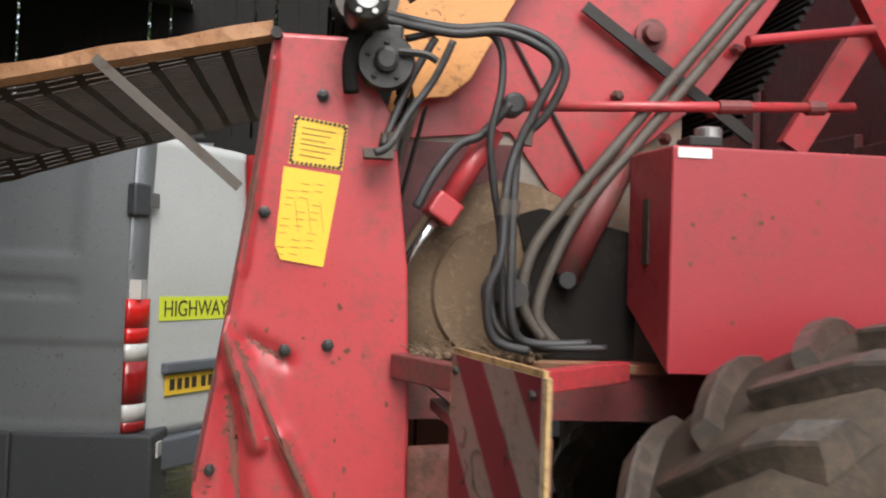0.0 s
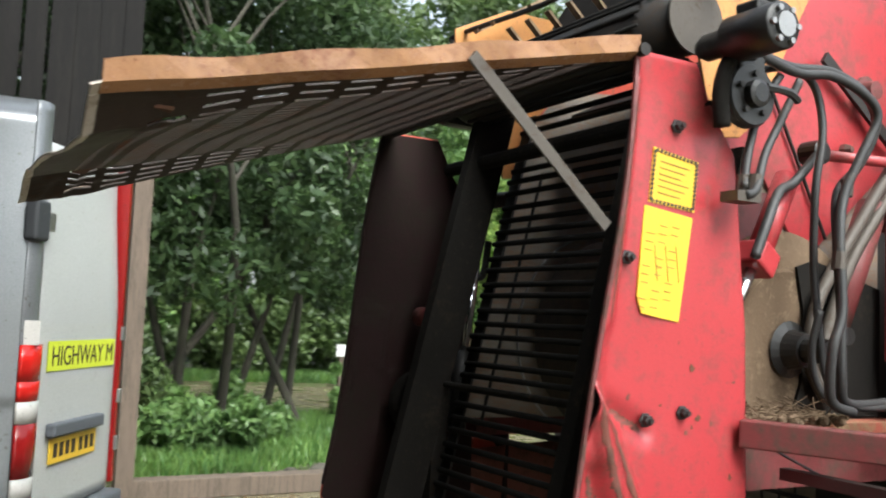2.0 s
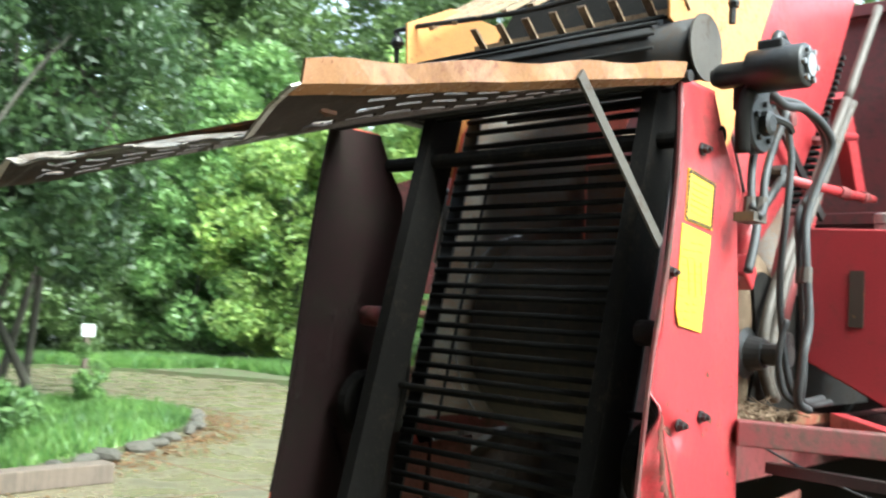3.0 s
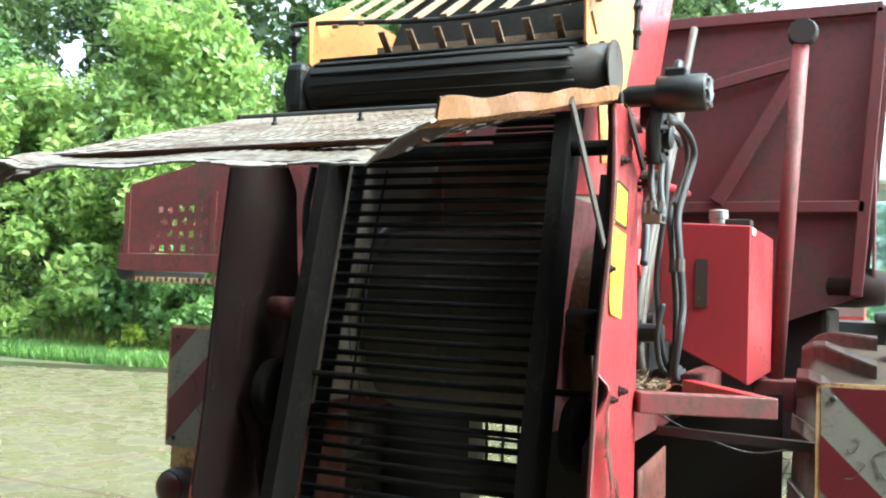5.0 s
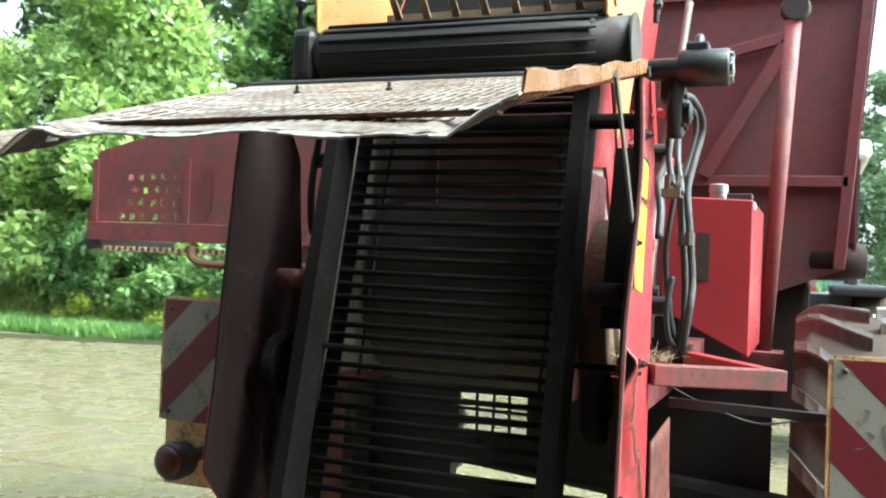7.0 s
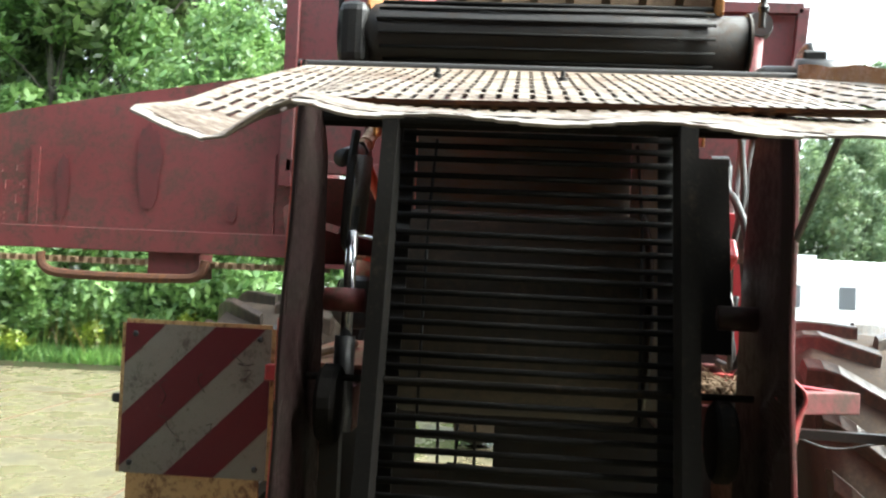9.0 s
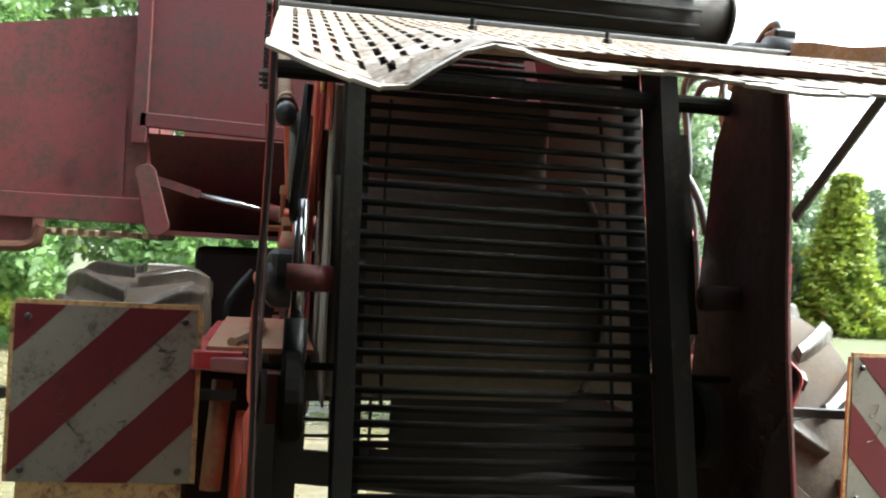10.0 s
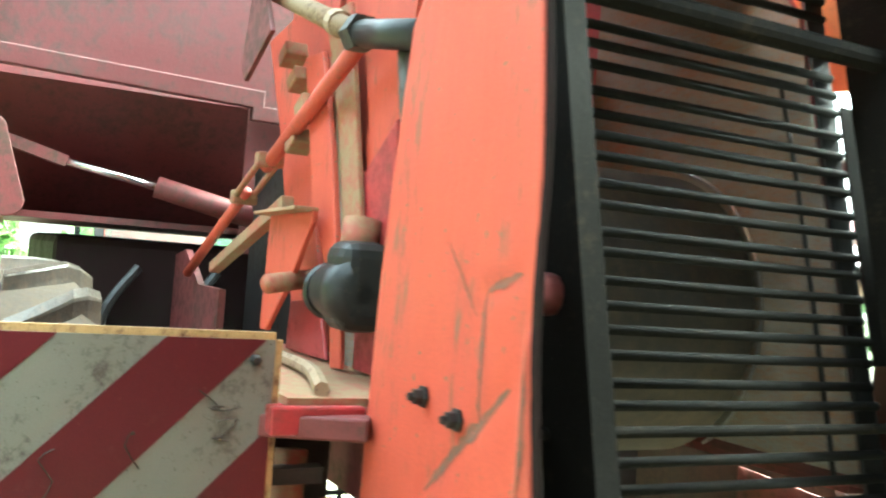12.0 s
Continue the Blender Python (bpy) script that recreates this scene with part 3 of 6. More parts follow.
def bush(name, label, mat, spots, per, leaf, seed, kind="stuff"):
    r = np.random.default_rng(seed)
    cl = []
    for x, y, rad, h in spots:
        for _ in range(7):
            cl.append((x + r.normal(0, rad * 0.5), y + r.normal(0, rad * 0.5), r.uniform(0.15, h), rad * r.uniform(0.3, 0.55)))
    return tagged(part(name, foliage(r, cl, per, leaf, 1.0), mat), label, "bush", kind=kind)


bush("shrubs", "leafy dark green shrubs and ferns on the bed", LEAF_MID, [(1.2, 8.9, 0.55, 0.6), (1.9, 8.6, 0.5, 0.5), (0.6, 8.4, 0.4, 0.6), (2.6, 9.3, 0.4, 0.4), (1.6, 9.6, 0.6, 0.7), (-0.6, 8.6, 0.6, 0.8)], 420, 0.06, 31)
bush("hedge", "dense green hedge along the verge", LEAF_MID, [(12.9 + 0.5 * math.sin(i * 1.7), -1.0 + i * 0.95, 1.0, 1.9 + 0.4 * math.sin(i * 2.3)) for i in range(17)], 420, 0.1, 32)
bush("yellow_weeds", "tall yellow-green flowering weeds in front of the hedge", LEAF_GOLD, [(12.05 + 0.25 * math.sin(i * 2.9), 2.0 + i * 1.05 + 0.3 * math.sin(i * 1.3), 0.42, 0.75 + 0.25 * math.sin(i * 1.9)) for i in range(11)], 150, 0.05, 37)
bush("hedge_far", "dark green undergrowth beyond the road", LEAF_DARK, [(10.4 - i * 1.0, 20.2 + 0.4 * math.sin(i * 2.1), 1.1, 2.0) for i in range(16)], 420, 0.11, 33)
bush("hedge_low", "clipped hedge far across the yard, haze in its colour", LEAF_HAZE, [(22 - i * 0.2, -12.5 - i * 1.1, 1.2, 2.6) for i in range(12)], 300, 0.12, 34)
bush("ivy", "ivy and dark leaves beside the barn post", LEAF_DARK, [(0.25, 6.8, 0.4, 2.0), (-0.2, 7.2, 0.5, 2.6), (-0.8, 7.4, 0.6, 2.6), (-1.6, 7.6, 0.7, 2.8)], 420, 0.05, 35)

# small white sign on a post in the bed
sign = thing("sign_post", "small white sign on a weathered wooden post", "sign", at=(4.55, 11.7, 0))
part("post", box((-0.035, -0.035, 0), (0.035, 0.035, 1.02)), TIMBER, sign)
part("sign_board", box((-0.1, -0.05, 1.0), (0.1, -0.035, 1.18)), WHITE_PAINT, sign, "blank white board")
bush("sapling", "thin sapling around the sign post", LEAF_MID, [(4.5, 11.4, 0.28, 0.9), (4.4, 11.3, 0.2, 0.5)], 120, 0.05, 36)


# ---------------------------------------------------------------- barn
rr = random.Random(3)
SLITS = (-2.9, -1.62, -0.6)
lintel = tagged(part("wall_barn", box((-12, 6.86, 2.62), (0.36, 6.945, 2.85)), BARN_WOOD), "very dark vertical boarding with daylight between boards", "wall", kind="structure")
x = -12.0
while x < 0.36:
    w = min(0.2, 0.36 - x)
    gap = 0.03 if any(x - 0.02 < q < x + w + 0.02 for q in SLITS) else 0.003
    part("board", box((x, 6.95 + rr.uniform(-0.008, 0.008), 2.7), (x + w - gap, 6.98, 6.4)), BARN_WOOD, lintel)
    x += w
# two unseen walls, added to keep sky light off the machine rear
tagged(part("wall_unseen_west", box((-12.1, -10, 0), (-12.0, 7, 6.8)), BARN_WOOD), "unseen dark wall added to block light from the west", "wall", kind="structure")
tagged(part("wall_unseen_south", box((-12, -10.1, 0), (-3.0, -10, 6.0)), BARN_WOOD), "unseen dark wall added to block light from the south", "wall", kind="structure")
# roof is mostly out of view; its edge is set for the shade it casts
roof = sheet(lambda u, v: (-12 + 10.8 * u, -10 + 17 * v, 5.6 - 1.5 * u + 0.03 * math.sin(v * 17 / 0.15 * 6.283)), 1, 600)
thicken(tagged(part("ceiling_barn", roof, BARN_ROOF), "dark corrugated barn roof", "roof", kind="structure"), 0.01)
tagged(part("post_1", box((0.22, 6.16, 0), (0.36, 6.3, 2.75)), TIMBER), "brown timber barn post", "post", kind="structure")
tagged(part("post_2", rod((-0.02, 6.05, 0), (-0.02, 6.05, 1.75), 0.07), TIMBER, smooth=False), "short round grey timber post", "post", kind="structure")
tagged(soft_edges(part("kerb_sleeper", box((0.36, 6.55, 0), (2.3, 6.75, 0.17)), TIMBER), 0.01), "weathered timber sleeper edging", "kerb", kind="structure")


# ---------------------------------------------------------------- the harvester
hv = thing("harvester", "old red root harvester with rusted guard and muddy elevator web", "harvester")
WEST = [(0.72, -0.245), (1.06, -0.21), (1.46, -0.145), (1.75, -0.1), (2.1, -0.058), (2.17, -0.052)]
WEST_FAR = [(0.72, -0.255), (1.06, -0.22), (1.394, -0.162), (1.55, -0.147), (1.75, -0.134), (1.943, -0.112), (2.17, -0.07)]
EAST = [(0.72, 0.3), (1.2, 0.3), (1.6, 0.285), (1.98, 0.24), (2.06, 0.18), (2.17, 0.125)]


def panel_point(u, v, y, dents, out):
    z = 0.92 + 1.25 * v
    a, b = along(WEST if y < 0.5 else WEST_FAR, z), along(EAST, z)
    if z < 1.06:
        a += (1.06 - z) * 1.05
    p = Vector((a + (b - a) * u, y, z))
    d = 0.006 * noise.noise(Vector((p.x * 5, p.z * 3, y)))
    for x0, z0, x1, z1, w, depth in dents:
        s, e = Vector((x0, 0, z0)), Vector((x1, 0, z1))
        q = Vector((p.x, 0, p.z))
        t = max(0, min(1, (q - s).dot(e - s) / (e - s).length_squared))
        d += depth * math.exp(-((q - s.lerp(e, t)).length / w) ** 2)
    lip = 0.02 * max(0, 1 - u * 14) * (1 if z > 1.0 and y < 0.5 else 0)
    p.y += out * (d + lip * 0.5)
    return p


NEAR_DENTS = [(-0.15, 1.45, -0.06, 1.18, 0.02, 0.03), (-0.12, 1.43, 0.06, 1.05, 0.016, 0.018), (-0.13, 1.3, -0.1, 1.02, 0.025, -0.02), (0.0, 1.2, 0.12, 0.95, 0.02, 0.014), (-0.1, 1.43, 0.0, 1.38, 0.02, -0.015), (-0.055, 2.1, -0.11, 1.6, 0.014, 0.01)]
FAR_DENTS = [(0.08, 1.66, -0.012, 1.566, 0.005, -0.002), (-0.11, 1.625, -0.03, 1.6, 0.012, -0.003), (-0.1, 1.49, 0.105, 1.323, 0.016, -0.004), (-0.144, 1.55, -0.145, 1.37, 0.012, 0.008), (-0.025, 1.6, -0.03, 1.43, 0.008, -0.004), (0.0, 1.3, 0.16, 0.95, 0.02, 0.015)]
for y, dents, out, mat, label in ((0.0, NEAR_DENTS, -1, RED, "dented red side panel with yellow stickers"), (1.135, FAR_DENTS, 1, RED_ORANGE, "scraped orange-red side panel")):
    p = part("side_panel", sheet(lambda u, v: panel_point(u, v, y, dents, out), 60, 110), mat, hv, label, True)
    thicken(p, 0.006, 0)
    edge = tube([panel_point(0, v, y, dents, out) + Vector((0, -0.006 if out > 0 else 0, 0)) for v in (0.14, 0.3, 0.5, 0.7, 0.85, 1.0)], 0.0065, seg=6, steps=4)
    part("edge_fold", edge, RED_RUST if out < 0 else GRIMY_SHADE, p)
    bolts = ((0.065, 2.022), (-0.064, 1.734), (-0.004, 1.405), (0.098, 1.419), (-0.17, 1.12)) if out < 0 else ((0.113, 1.449), (0.014, 1.435), (0.14, 2.03), (0.09, 2.035), (0.05, 2.04))
    # inner liner: grime plus the shade between the panels, as colour
    thicken(part("inner_face", sheet(lambda u, v: panel_point(0.002 + 0.994 * u, 0.004 + 0.992 * v, y, dents, out) + Vector((0, -out * 0.0065, 0)), 40, 70), GRIMY_SHADE, p, "grimy inner face with shade painted into its colour"), 0.004)
    for bx, bz in bolts:
        b = lathe([(0.016, 0), (0.016, -0.004 * -out), (0.011, out * 0.005), (0.011, out * 0.016), (0.006, out * 0.017), (0.006, out * 0.024)], (bx, y + out * 0.004, bz), "y", 6)
        part("bolt", b, BLACK, p)
    for k, (x0, z0, x1, z1, w, depth) in enumerate(dents):
        def scuff_point(u, v):
            x, z = x0 + (x1 - x0) * u, z0 + (z1 - z0) * u
            across = Vector((z1 - z0, 0, x0 - x1)).normalized()
            ragged = 0.35 + 0.65 * abs(noise.noise(Vector((u * 9 + k, v * 2, y)))) * 2
            half = (v - 0.5) * 2 * w * 0.75 * ragged * math.sin(3.14 * min(1, 0.05 + u * 0.95)) ** 0.5
            x, z = x + across.x * half, z + across.z * half
            a, b = along(WEST if out < 0 else WEST_FAR, z), along(EAST, z)
            a += max(0, 1.06 - z) * 1.05
            uu, vv = max(0.01, min(0.99, (x - a) / (b - a))), max(0.01, min(0.99, (z - 0.92) / 1.25))
            return panel_point(uu, vv, y, dents, out) + Vector((0, out * 0.0042, 0))
        part("scuff", sheet(scuff_point, 24, 4), RUST_RED if out < 0 else SCUFF, p, "rubbed patch of rust and dirt", True)
    if out < 0:
        rs = random.Random(77)
        for k in range(40):
            u0, v0 = rs.random() ** 1.6 * 0.9 + 0.03, rs.random() ** 1.5 * (0.5 if k < 55 else 0.95) + 0.02
            ru, rv = rs.uniform(0.005, 0.02), rs.uniform(0.002, 0.009)
            spot = bmesh.new()
            ring = []
            for j in range(9):
                a = j * math.pi / 4.5
                q = rs.uniform(0.55, 1.2)
                uu, vv = min(0.99, max(0.005, u0 + ru * q * math.cos(a))), min(0.99, max(0.005, v0 + rv * q * math.sin(a)))
                ring.append(spot.verts.new(panel_point(uu, vv, y, dents, out) + Vector((0, out * 0.0046, 0))))
            spot.faces.new(ring)
            bmesh.ops.triangulate(spot, faces=spot.faces)
            part("rust_spot", spot, RUST if k % 3 == 0 else RUST_RED, p, "brown rust spot")

        def sticker(pts, name, label):
            s = part(name, plate(pts, "y", y - 0.0075, 0.003), YELLOW, p, label)
            return s
        sticker([(0.0, 1.97), (0.128, 1.952), (0.118, 1.842), (-0.012, 1.853)], "warning_sticker", "yellow warning sticker with black striped border")
        sticker([(-0.022, 1.846), (0.114, 1.83), (0.08, 1.607), (-0.022, 1.622), (-0.036, 1.655)], "instruction_sticker", "yellow instruction sticker with a small printed table")
        ink = bmesh.new()
        corners = [Vector(c) for c in ((0.004, 0, 1.965), (0.123, 0, 1.948), (0.113, 0, 1.847), (-0.007, 0, 1.857))]
        for a, b in zip(corners, corners[1:] + corners[:1]):
            n = 11
            for i in range(n):
                c = a.lerp(b, (i + 0.5) / n)
                box((c.x - 0.0032, y - 0.0093, c.z - 0.004), (c.x + 0.0032, y - 0.0076, c.z + 0.004), ink, pose(0, 0, 0, 0, 35, 0))
        tagged(part("sticker_border", ink, INK, p, "black and yellow striped border"), kind="stuff")
        ink = bmesh.new()
        for i in range(6):
            z = 1.937 - i * 0.013
            box((0.018 - i * 0.001, y - 0.0088, z - 0.0014), (0.1 - 0.012 * (i % 3), y - 0.0076, z + 0.0014), ink, pose(0, 0, 0, 0, 7, 0))
        for i in range(11):
            z = 1.805 - i * 0.017
            for j in range(3):
                xx = -0.004 + j * 0.034 - i * 0.0024
                if (i + j) % 4:
                    box((xx - 0.008, y - 0.0088, z - 0.001), (xx + 0.012, y - 0.0076, z + 0.001), ink, pose(0, 0, 0, 0, 7, 0))
        for j in range(3):
            box((0.012 + j * 0.03, y - 0.0088, 1.69), (0.0135 + j * 0.03, y - 0.0076, 1.765), ink, pose(0, 0, 0, 0, -8, 0))
        tagged(part("sticker_print", ink, PRINT, p, "faded lines of print"), kind="stuff")

# perforated guard over the web
def guard_point(u, v):
    y = -0.02 + 1.145 * v
    edge = along([(0, 1.918), (0.05, 1.9), (0.1, 1.868), (0.16, 1.872), (0.3, 1.868), (0.55, 1.872), (0.8, 1.865), (0.86, 1.845), (0.9, 1.83), (1, 1.878)], v)
    x = -0.06 - 1.04 * u + 0.012 * math.sin(v * 9) * u * u
    if v > 0.9:
        x += 0.05 * u * (v - 0.9) / 0.1
    z = 2.16 + (edge - 2.16) * u
    z += 0.012 * noise.noise(Vector((x * 4, y * 4, 3))) * u
    crumple = math.exp(-((u - 0.93) / 0.1) ** 2) * (math.exp(-((v - 0.12) / 0.05) ** 2) + math.exp(-((v - 0.86) / 0.06) ** 2))
    z += crumple * 0.022 * noise.noise(Vector((x * 22, y * 22, 7)))
    z += 0.02 * math.exp(-((v - 0.8) / 0.05) ** 2) * u * u
    return Vector((x, y, z))


COLS, ROWS_G = 11, 42
NU, NV = COLS * 4 + 5, ROWS_G * 3 + 4


def solid(i, j):
    a, b = i - 2, j - 2
    if a < 0 or b < 0 or a >= COLS * 4 or b >= ROWS_G * 3:
        return True
    if i > NU - 8 and (j < 12 or j > NV - 14):
        return True
    return a % 4 == 3 or b % 3 != 1


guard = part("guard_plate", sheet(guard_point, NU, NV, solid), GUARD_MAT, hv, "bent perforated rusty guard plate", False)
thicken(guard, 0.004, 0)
# second slot: underside rust with its shade put into the colour
guard.data.materials.append(UNDER_RUST_SHADE)
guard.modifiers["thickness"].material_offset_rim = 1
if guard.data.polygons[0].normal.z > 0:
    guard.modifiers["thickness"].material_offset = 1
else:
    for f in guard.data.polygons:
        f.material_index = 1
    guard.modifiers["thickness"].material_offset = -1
lip = bmesh.new()
for i in range(40):
    a, b = guard_point(1, i / 40), guard_point(1, (i + 1) / 40)
    h = 0.007 + 0.003 * math.sin(i * 0.7)
    vs = [lip.verts.new(q) for q in (a, b, b + Vector((-0.016, 0, -h)), a + Vector((-0.016, 0, -h)))]
    lip.faces.new(vs)
bmesh.ops.remove_doubles(lip, verts=lip.verts, dist=1e-4)
# the lip is coloured pale to look lit from the front
thicken(part("outer_lip", lip, GUARD_LIT, guard, "bent lip, paled for the sky light on it"), 0.004)
fl = bmesh.new()


def flange_point(i, k):
    a = guard_point(i / 24, 0)
    if k == 0:
        return a + Vector((0, 0.028, -0.012))
    if k == 1:
        return a
    return a + Vector((0, -0.004 + 0.003 * math.sin(i * 1.3), 0.032 + 0.003 * math.sin(i * 0.9)))


sheet(lambda u, v: flange_point(u * 24, round(v * 2)), 24, 2, None, fl)
bmesh.ops.remove_doubles(fl, verts=fl.verts, dist=1e-4)
thicken(part("edge_flange", fl, FLANGE, guard, "orange rusted upturned edge"), 0.005)
part("end_strap", bar(guard_point(0.9, 0.06) + Vector((0, 0, -0.008)), guard_point(0.9, 0.8) + Vector((0, 0, -0.008)), 0.03, 0.006), RUST, guard)
for v in (0.48, 0.7):
    c = guard_point(0.31, v)
    part("rivet", lathe([(0.009, 0), (0.009, 0.008), (0.005, 0.01), (0.005, 0.022)], c, "z", 8), BLACK, guard)
part("strut", bar((-0.124, -0.012, 1.79), (-0.465, -0.028, 2.075), 0.006, 0.025), PIPE_GREY, hv, "grey flat steel strut")
part("hinge_rod", rod((-0.05, -0.03, 2.163), (-0.05, 1.15, 2.163), 0.014), DARK_STEEL, hv)


# elevator web
def web_x(z):
    return 0.03 + 0.24 * (z - 1.0)


web = part("web_frame", bar((web_x(0.75) - 0.105, 0.187, 0.75), (web_x(2.25) - 0.105, 0.187, 2.25), 0.045, 0.12), MATT_BLACK, hv, "dark muddy web rail")
part("web_rail", bar((web_x(0.75) - 0.105, 0.945, 0.75), (web_x(2.25) - 0.105, 0.945, 2.25), 0.04, 0.12), MATT_BLACK, hv)
for yy in (0.215, 0.92):
    part("web_belt", bar((web_x(0.72) + 0.012, yy, 0.72), (web_x(2.24) + 0.012, yy, 2.24), 0.05, 0.008), RUBBER, hv, "rubber belt of the web")
rb = random.Random(9)
base_bar = None
for i in range(39):
    z = 0.72 + i * 0.0395
    if base_bar is None:
        bm = rod((0, 0.2, 0), (0, 0.935, 0), 0.0086, seg=10)
        base_bar = part("web_bar", bm, WEB_MAT, hv, "muddy steel web bar", True)
        base_bar.location = (web_x(z), 0, z)
    else:
        b = base_bar.copy()
        scene.collection.objects.link(b)
        b.parent = hv
        b.location = (web_x(z) + rb.uniform(-0.004, 0.004), 0, z + rb.uniform(-0.004, 0.004))
# dusty inner walls and rear sheet behind the web
def inner_wall(y):
    return plate([(web_x(1.3) + 0.04, 1.3), (1.05, 1.3), (1.05, 2.42), (0.5, 2.36), (web_x(2.2) + 0.045, 2.2)], "y", y, 0.006)


part("inner_wall", inner_wall(0.212), BACKING, hv, "dusty grey inner wall beside the drum")
# added dark sheet so the gap beside the pale wall looks shaded
part("wall_shade_skin", plate([(web_x(1.3) + 0.035, 1.28), (0.6, 1.28), (0.6, 1.955), (web_x(1.955) + 0.035, 1.955)], "y", 0.2045, 0.004), HOPPER_RED, hv, "added dark sheet over the outside of the inner wall")
part("inner_wall", inner_wall(0.978), BACKING, hv, "dusty grey inner wall beside the drum")
part("rear_sheet", box((1.055, 0.22, 1.226), (1.063, 0.975, 2.2)), BACKING, hv, "dusty sheet behind the drum")
part("drum_core", lathe([(0.05, 0.0), (0.315, 0.0), (0.32, 0.01), (0.32, 0.71), (0.315, 0.72), (0.05, 0.72)], (0.72, 0.235, 1.56), "y", 56), DRUM_SOIL, hv, "earth-caked drum behind the web", True)
part("hanging_wire", tube([(web_x(2.05) + 0.05, 0.29, 2.05), (web_x(1.8) + 0.05, 0.275, 1.8), (web_x(1.3) + 0.045, 0.28, 1.3)], 0.005, seg=6), BLACK, hv)
part("hanging_wire", tube([(web_x(2.05) + 0.05, 0.84, 2.05), (web_x(1.8) + 0.05, 0.85, 1.8), (web_x(1.3) + 0.045, 0.845, 1.3)], 0.005, seg=6), BLACK, hv)
# added black strip keeps the gap between rail and panel dark
part("gap_blocker", bar((web_x(1.5) + 0.05, 0.085, 1.5), (web_x(2.02) + 0.05, 0.085, 2.02), 0.08, 0.006), MATT_BLACK, hv, "added dark strip filling the shaded gap beside the web")
# thin zinc arcs stand in for slits of daylight around the drum
for cx_, cy_ in ((0.737, 0.221), (0.69, 0.973)):
    arc = [(cx_ + 0.337 * math.cos(a), cy_, 1.56 + 0.337 * math.sin(a)) for a in np.linspace(radians(95), radians(235), 18)]
    part("light_slit_arc", tube(arc, 0.004, seg=6), ZINC, hv, "zinc arc standing in for daylight leaking past the drum")
part("cross_tube", rod((0.17, 0.0, 2.075), (0.17, 1.13, 2.075), 0.022), MATT_BLACK, hv, "dark cross tube")
part("cross_rod", rod((0.07, 0.02, 1.405), (0.07, 1.12, 1.405), 0.009), MATT_BLACK, hv)
part("top_roller", lathe([(0.02, -0.05), (0.075, -0.045), (0.075, 0.05), (0.088, 0.06), (0.09, 0.3), (0.087, 0.6), (0.09, 0.88), (0.085, 0.9), (0.075, 0.91), (0.075, 0.99), (0.02, 0.995)], (0.165, 0.1, 2.29), "y", 32), DARK_STEEL, hv, "dark top roller", True)
for k in range(16):
    a = radians(22.5 * k + 5)
    cx_, cz_ = 0.165 + 0.092 * math.cos(a), 2.29 + 0.092 * math.sin(a)
    part("roller_bar", rod((cx_, 0.14, cz_), (cx_, 0.98 + rb.uniform(-0.01, 0.01), cz_), 0.004 + rb.uniform(0, 0.002), seg=7), WEB_MAT, hv, "", True)
part("roller_disc", lathe([(0.082, 0), (0.082, 0.006)], (0.165, 0.045, 2.29), "y", 32), PIPE_GREY, hv, "grey roller end disc")
soft_edges(part("bearing_box", box((0.08, 1.01, 2.2), (0.26, 1.09, 2.37)), BLACK, hv, "black bearing housing"), 0.03, 3)

# separating drum behind the web
drum = part("drum", lathe([(0.1, 0.0), (0.29, 0.0), (0.295, 0.012), (0.265, 0.02), (0.265, 0.085), (0.1, 0.085)], (0.556, 0.12, 1.556), "y", 56), MUD, hv, "earth-covered drum with flanged rims", True)
part("rim_ring", lathe([(0.17, -0.012), (0.19, -0.014), (0.2, 0.002), (0.16, 0.002)], (0.556, 0.12, 1.556), "y", 48), MUD, drum)
# flat black disc paints the darkness of the hole in the drum end
part("hole_disc", lathe([(0.155, -0.006), (0.155, 0.004)], (0.556, 0.12, 1.556), "y", 40), BLACK, drum, "black disc standing in for the dark hole of the drum")
# added black plate imitates the unlit space right of the drum
part("void_plate", plate([(0.56, 1.39), (0.9, 1.39), (0.9, 1.72), (0.64, 1.78), (0.575, 1.76), (0.6, 1.66), (0.605, 1.56), (0.595, 1.47)], "y", 0.098, 0.008), MATT_BLACK, drum, "added black plate for the dark space beside the drum")
part("lift_arm", rod((0.87, 0.1, 1.94), (0.705, 0.1, 1.6), 0.04, seg=20), RED_RUST, hv, "dark red lift arm", True)
part("arm_pin", rod((0.7, 0.04, 1.595), (0.7, 0.16, 1.595), 0.022), BLACK, hv)
part("hub", lathe([(0.07, -0.02), (0.05, -0.03), (0.04, -0.07), (0.015, -0.07)], (0.556, 0.12, 1.556), "y", 20), BLACK, drum)
for yy in (0.1, 1.02):
    part("drum_shaft", rod((0.556, yy, 1.556), (0.556, yy - 0.12 if yy < 0.5 else yy + 0.1, 1.556), 0.03), BLACK, drum)
